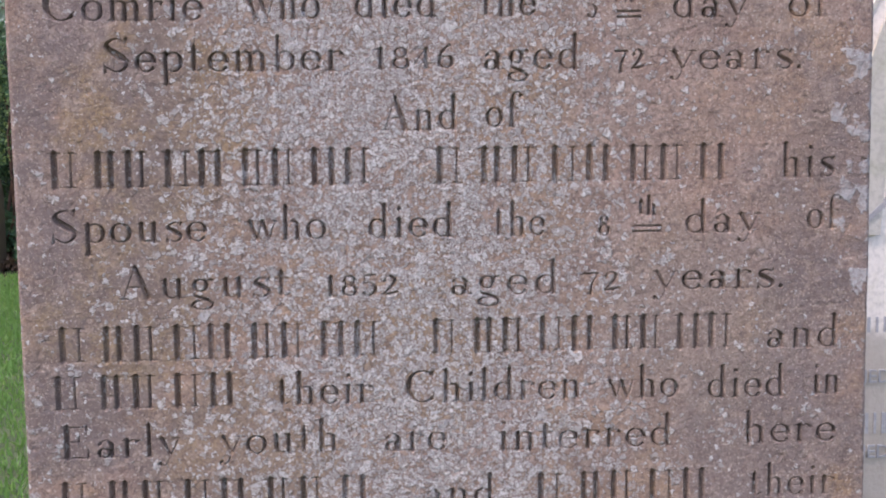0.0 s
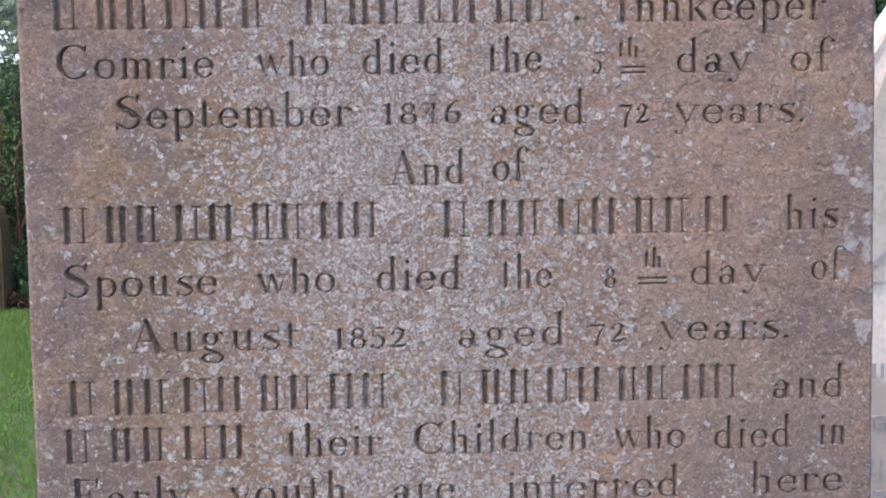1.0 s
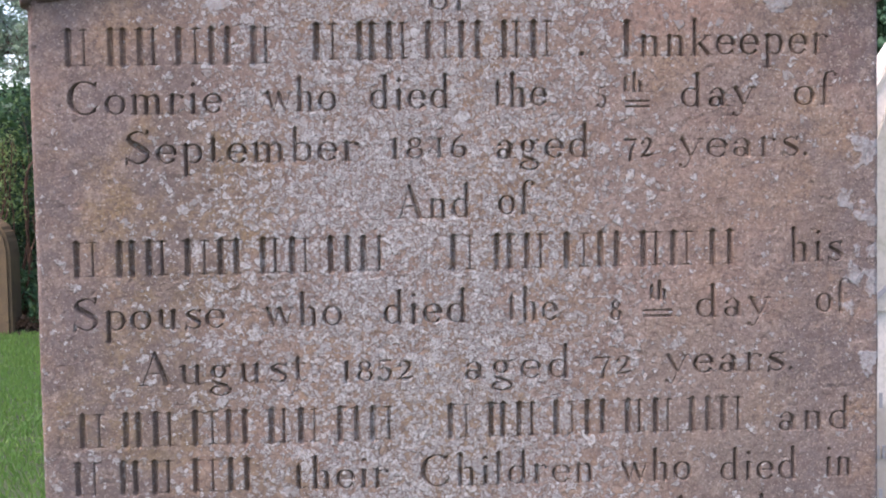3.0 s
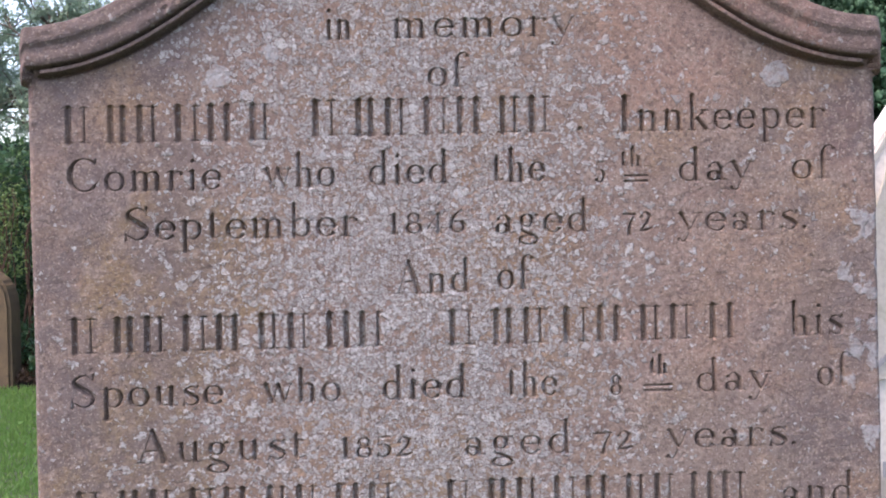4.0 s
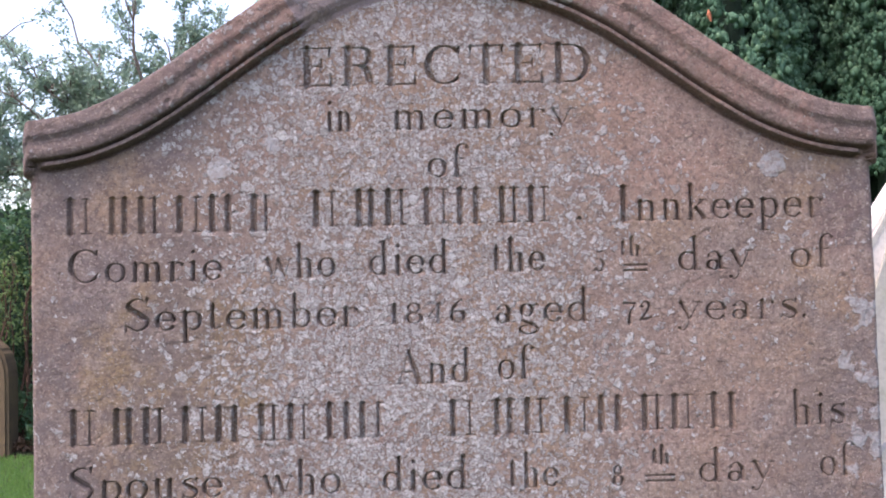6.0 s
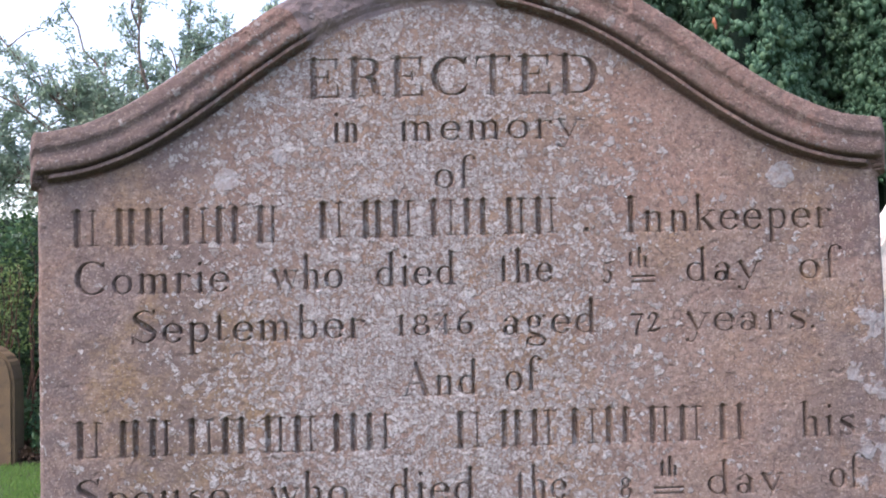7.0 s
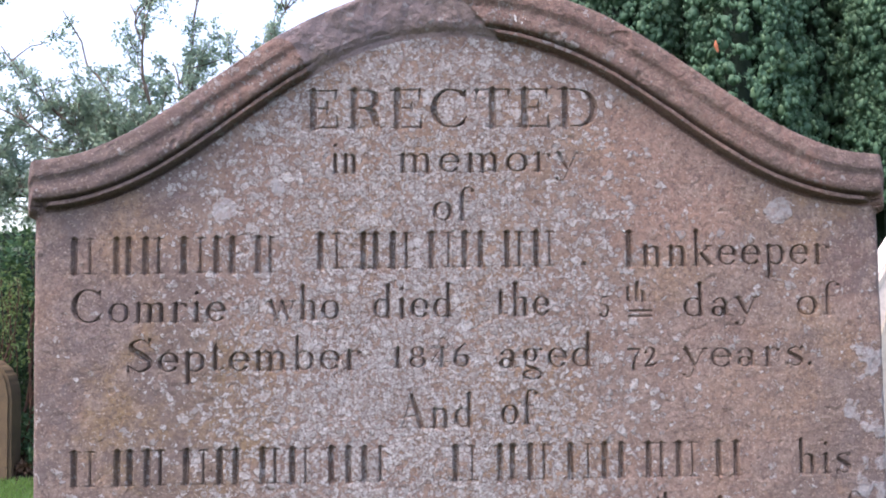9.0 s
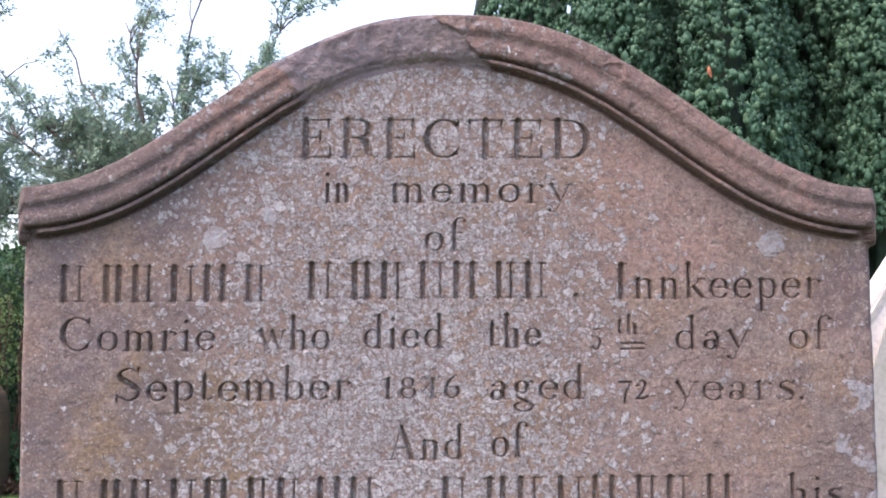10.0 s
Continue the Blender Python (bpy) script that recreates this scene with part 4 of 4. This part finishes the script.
def make_shrub(at, spread, count, leaf, mat, label):
    """A loose shrub: bent stems from the ground and a cloud of leaves round their upper ends."""
    sh = thing("shrub", label, "shrub")
    C, D = [], []
    for k in range(count):
        bm = bmesh.new()
        foot = np.array([at[0] + rng.normal() * 0.08, at[1] + rng.normal() * 0.06, -0.03])
        tip = np.array(at) + rng.normal(size=3) * np.array(spread)
        pts = limb_points(foot, tip, 9, 0.035)
        tube(bm, pts, np.linspace(0.010, 0.003, 9), 5)
        part("stem", bm, YEW_BARK, sh, smooth=True)
        m = 70
        C.append(pts[rng.integers(5, 9, m)] + rng.normal(size=(m, 3)) * 0.075)
        D.append(unit(rng.normal(size=(m, 3)) + np.array([0, -0.4, 0.0])))
    V, F = leaves(np.concatenate(C), np.concatenate(D), leaf, leaf * 0.6)
    ob = link("foliage", array_mesh("foliage", V, F, smooth=False), mat, sh)
    ob["kind"] = "stuff"


# Added for the hedge's sunlit patch, brighter by leaf colour alone.
make_shrub((-3.45, 8.95, 1.58), (0.22, 0.12, 0.12), 18, 0.036, SUNLIT_LEAF, "light yellow-green leafy shrub before the hedge, sunlit brightness put into its leaf colour")
make_shrub((-3.20, 8.90, 0.28), (0.16, 0.10, 0.12), 9, 0.055, HEDGE_LEAF, "small dark green seedling shrub at the foot of the hedge")


def make_litter():
    """Fallen leaves and weeds over the soil below the hedge."""
    n = 5200
    x, y = rng.uniform(-5.0, -2.2, n), 8.42 + rng.uniform(0, 1, n) ** 1.3 * 0.9
    low = value_noise(x, y, 3.0, 33, 3)
    for name, pick, mat, label, up in (("leaf_litter", low < 0.55, DRY_LEAF, "brown dry fallen leaves on the soil under the hedge", 0.15), ("weeds", low >= 0.50, HEDGE_LEAF, "low green weeds at the edge of the grass", 0.9)):
        C = np.stack([x[pick], y[pick], 0.05 + rng.uniform(0, 0.05 + 0.10 * (up > 0.5), pick.sum())], -1)
        D = unit(rng.normal(size=C.shape) + np.array([0, -0.3, up]))
        V, F = leaves(C, D, 0.060, 0.032)
        tagged(link(name, array_mesh(name, V, F, smooth=False), mat), label, "plants" if up > 0.5 else "leaves", kind="stuff")


make_litter()


def make_yew():
    yw = thing("yew_tree", "dark green upright yew with dense hanging sprays of needles", "tree")
    bm = bmesh.new()
    tube(bm, limb_points((2.6, 7.4, -0.1), (2.6, 7.4, 4.5), 9, 0.03), np.linspace(0.28, 0.12, 9), 12)
    part("trunk", bm, YEW_BARK, yw, smooth=True)
    tufts, outs = [], []
    # Added dark tubes inside the plumes block light and stand for inner shade.
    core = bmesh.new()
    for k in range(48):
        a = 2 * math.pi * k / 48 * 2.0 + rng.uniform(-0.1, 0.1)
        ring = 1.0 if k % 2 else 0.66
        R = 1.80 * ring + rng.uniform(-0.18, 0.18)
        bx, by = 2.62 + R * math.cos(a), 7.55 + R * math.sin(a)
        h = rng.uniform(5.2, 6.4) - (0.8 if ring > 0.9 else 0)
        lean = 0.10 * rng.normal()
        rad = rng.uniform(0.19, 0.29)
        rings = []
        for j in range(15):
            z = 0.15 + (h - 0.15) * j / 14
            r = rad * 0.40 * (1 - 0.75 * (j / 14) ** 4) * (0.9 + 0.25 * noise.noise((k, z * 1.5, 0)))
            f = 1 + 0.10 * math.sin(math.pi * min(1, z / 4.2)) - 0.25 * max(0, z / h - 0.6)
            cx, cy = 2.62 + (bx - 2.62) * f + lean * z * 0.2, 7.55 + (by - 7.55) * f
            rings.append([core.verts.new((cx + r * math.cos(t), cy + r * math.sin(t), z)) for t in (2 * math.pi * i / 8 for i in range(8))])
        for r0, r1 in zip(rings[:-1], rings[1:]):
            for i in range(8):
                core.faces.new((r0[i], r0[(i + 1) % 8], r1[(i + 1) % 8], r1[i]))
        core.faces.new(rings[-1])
        front = math.sin(a) < 0.25
        # lumps in a staggered lattice round the plume, each one a rounded spray
        zs, ths = [], []
        near = front and bx < 3.3
        gap = 0.082 if near else 0.36
        around = max(4, int(2 * math.pi * rad / gap))
        for row in range(int((h - 0.2) / gap)):
            zz = 0.2 + row * gap
            if near and not 1.85 < zz < 3.75 and row % 3:
                continue
            for q in range(around):
                th = 2 * math.pi * (q + 0.5 * (row % 2)) / around + rng.normal() * 0.14
                if near and math.cos(th - 1.5 * math.pi) < -0.25:
                    continue
                if rng.uniform() < 0.90:
                    zs.append(zz + rng.normal() * 0.025), ths.append(th)
        z, th = np.array(zs), np.array(ths)
        f = 1 + 0.10 * np.sin(np.pi * np.minimum(1, z / 4.2)) - 0.25 * np.maximum(0, z / h - 0.6)
        r = rad * (1 - 0.75 * np.clip(z / h, 0, 1) ** 4) * (0.80 + 0.50 * value_noise(th * 0.5, z, 5.0, 100 + k, 2)) + rng.normal(size=len(z)) * 0.018
        tufts.append(np.stack([2.62 + (bx - 2.62) * f + lean * z * 0.2 + r * np.cos(th), 7.55 + (by - 7.55) * f + r * np.sin(th), z], -1))
        outs.append(np.stack([np.cos(th), np.sin(th), rng.uniform(0.2, 0.8, len(z))], -1))
    # Added dark drum in the middle closes the gaps with painted shade.
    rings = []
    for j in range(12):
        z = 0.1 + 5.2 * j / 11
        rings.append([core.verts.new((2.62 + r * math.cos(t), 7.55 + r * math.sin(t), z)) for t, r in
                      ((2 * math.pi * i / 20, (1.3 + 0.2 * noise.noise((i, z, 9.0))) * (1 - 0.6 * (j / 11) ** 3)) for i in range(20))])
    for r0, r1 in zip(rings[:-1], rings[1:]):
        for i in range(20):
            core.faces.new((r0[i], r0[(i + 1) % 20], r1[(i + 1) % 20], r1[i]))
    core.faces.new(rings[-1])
    part("shade_filler", core, SHADE_CORE, yw, smooth=True)
    T, O = np.concatenate(tufts), unit(np.concatenate(outs))
    ball = bmesh.new()
    bmesh.ops.create_icosphere(ball, subdivisions=1, radius=1.0)
    bv, bf = np.array([v.co[:] for v in ball.verts]), np.array([[v.index for v in f.verts] for f in ball.faces])
    ball.free()

    def hearts(at, size, tall):
        """A small uneven solid at the heart of each spray."""
        pts = at[:, None, :] + bv[None] * size[:, None, None] * np.array([1.0, 1.0, tall]) * rng.uniform(0.7, 1.15, (len(at), len(bv), 1))
        return pts.reshape(-1, 3), (bf[None] + (np.arange(len(at)) * len(bv))[:, None, None]).reshape(-1, 3)

    # each branchlet carries several rounded sprays on its outer side
    many = 6
    seen = (T[:, 2] > 1.7) & (T[:, 2] < 3.9) & (T[:, 1] < 7.4) & (T[:, 0] < 3.4)
    lumps = np.repeat(T[seen], many, axis=0)
    way = unit(np.repeat(O[seen], many, axis=0) * 0.75 + unit(rng.normal(size=lumps.shape)))
    lumps = lumps + way * rng.uniform(0.030, 0.058, (len(lumps), 1)) * np.array([1.0, 1.0, 1.25])
    size = rng.uniform(0.012, 0.023, len(lumps))
    v0, f0 = hearts(T[seen], np.full(seen.sum(), 0.034), 1.3)
    v1, f1 = hearts(lumps, size * 0.8, 1.45)
    heart = link("spray", array_mesh("spray", np.concatenate([v0, v1]), np.concatenate([f0, f1 + len(v0)])), YEW_LEAF, yw)
    heart["kind"] = "stuff"
    per = 4
    D = unit(np.repeat(way, per, axis=0) * 0.6 + np.array([0, 0, 0.25]) + unit(rng.normal(size=(len(lumps) * per, 3))))
    C = np.repeat(lumps, per, axis=0) + D * np.repeat(size, per)[:, None] * np.array([0.8, 0.8, 1.2])
    W = unit(np.cross(D, rng.normal(size=D.shape)) + D * 0.9 + np.array([0, 0, 0.5]))
    V, F = leaves(C, W, 0.019, 0.0085, 0.10, facing=D + rng.normal(size=D.shape) * 0.2)
    ob = link("crown", array_mesh("crown", V, F, smooth=False), YEW_LEAF, yw, "dense dark needles in upright plumes")
    ob["kind"] = "stuff"
    bm = bmesh.new()
    tube(bm, [(1.783, 5.37, 2.790), (1.780, 5.35, 2.755), (1.788, 5.34, 2.715)], [0.004, 0.013, 0.004], 6)
    part("dead_sprig", bm, DEAD, yw, "small rust-red dead sprig")


make_yew()


def make_grass():
    x = np.concatenate([-2.25 + 1.05 * rng.normal(size=65000), rng.uniform(-5.5, 3.5, 15000)])
    y = np.concatenate([rng.uniform(0.8, 8.45, 65000), rng.uniform(-3.0, 8.4, 15000)])
    keep = (np.abs(x) > 0.42) | (y < -0.03) | (y > 0.12)
    x, y = x[keep], y[keep]
    n = len(x)
    z = np.zeros(n) - 0.02
    C = np.stack([x, y, z], -1)
    D = unit(np.array([0, 0, 1.0]) + rng.normal(size=(n, 3)) * 0.45)
    D[:, 2] = np.abs(D[:, 2])
    V, F = leaves(C, D, 0.048, 0.0085, 0.2)
    ob = link("grass", array_mesh("grass", V, F, smooth=False), GRASS)
    tagged(ob, "short mown green grass with sunlit patches", "grass", kind="stuff")


make_grass()
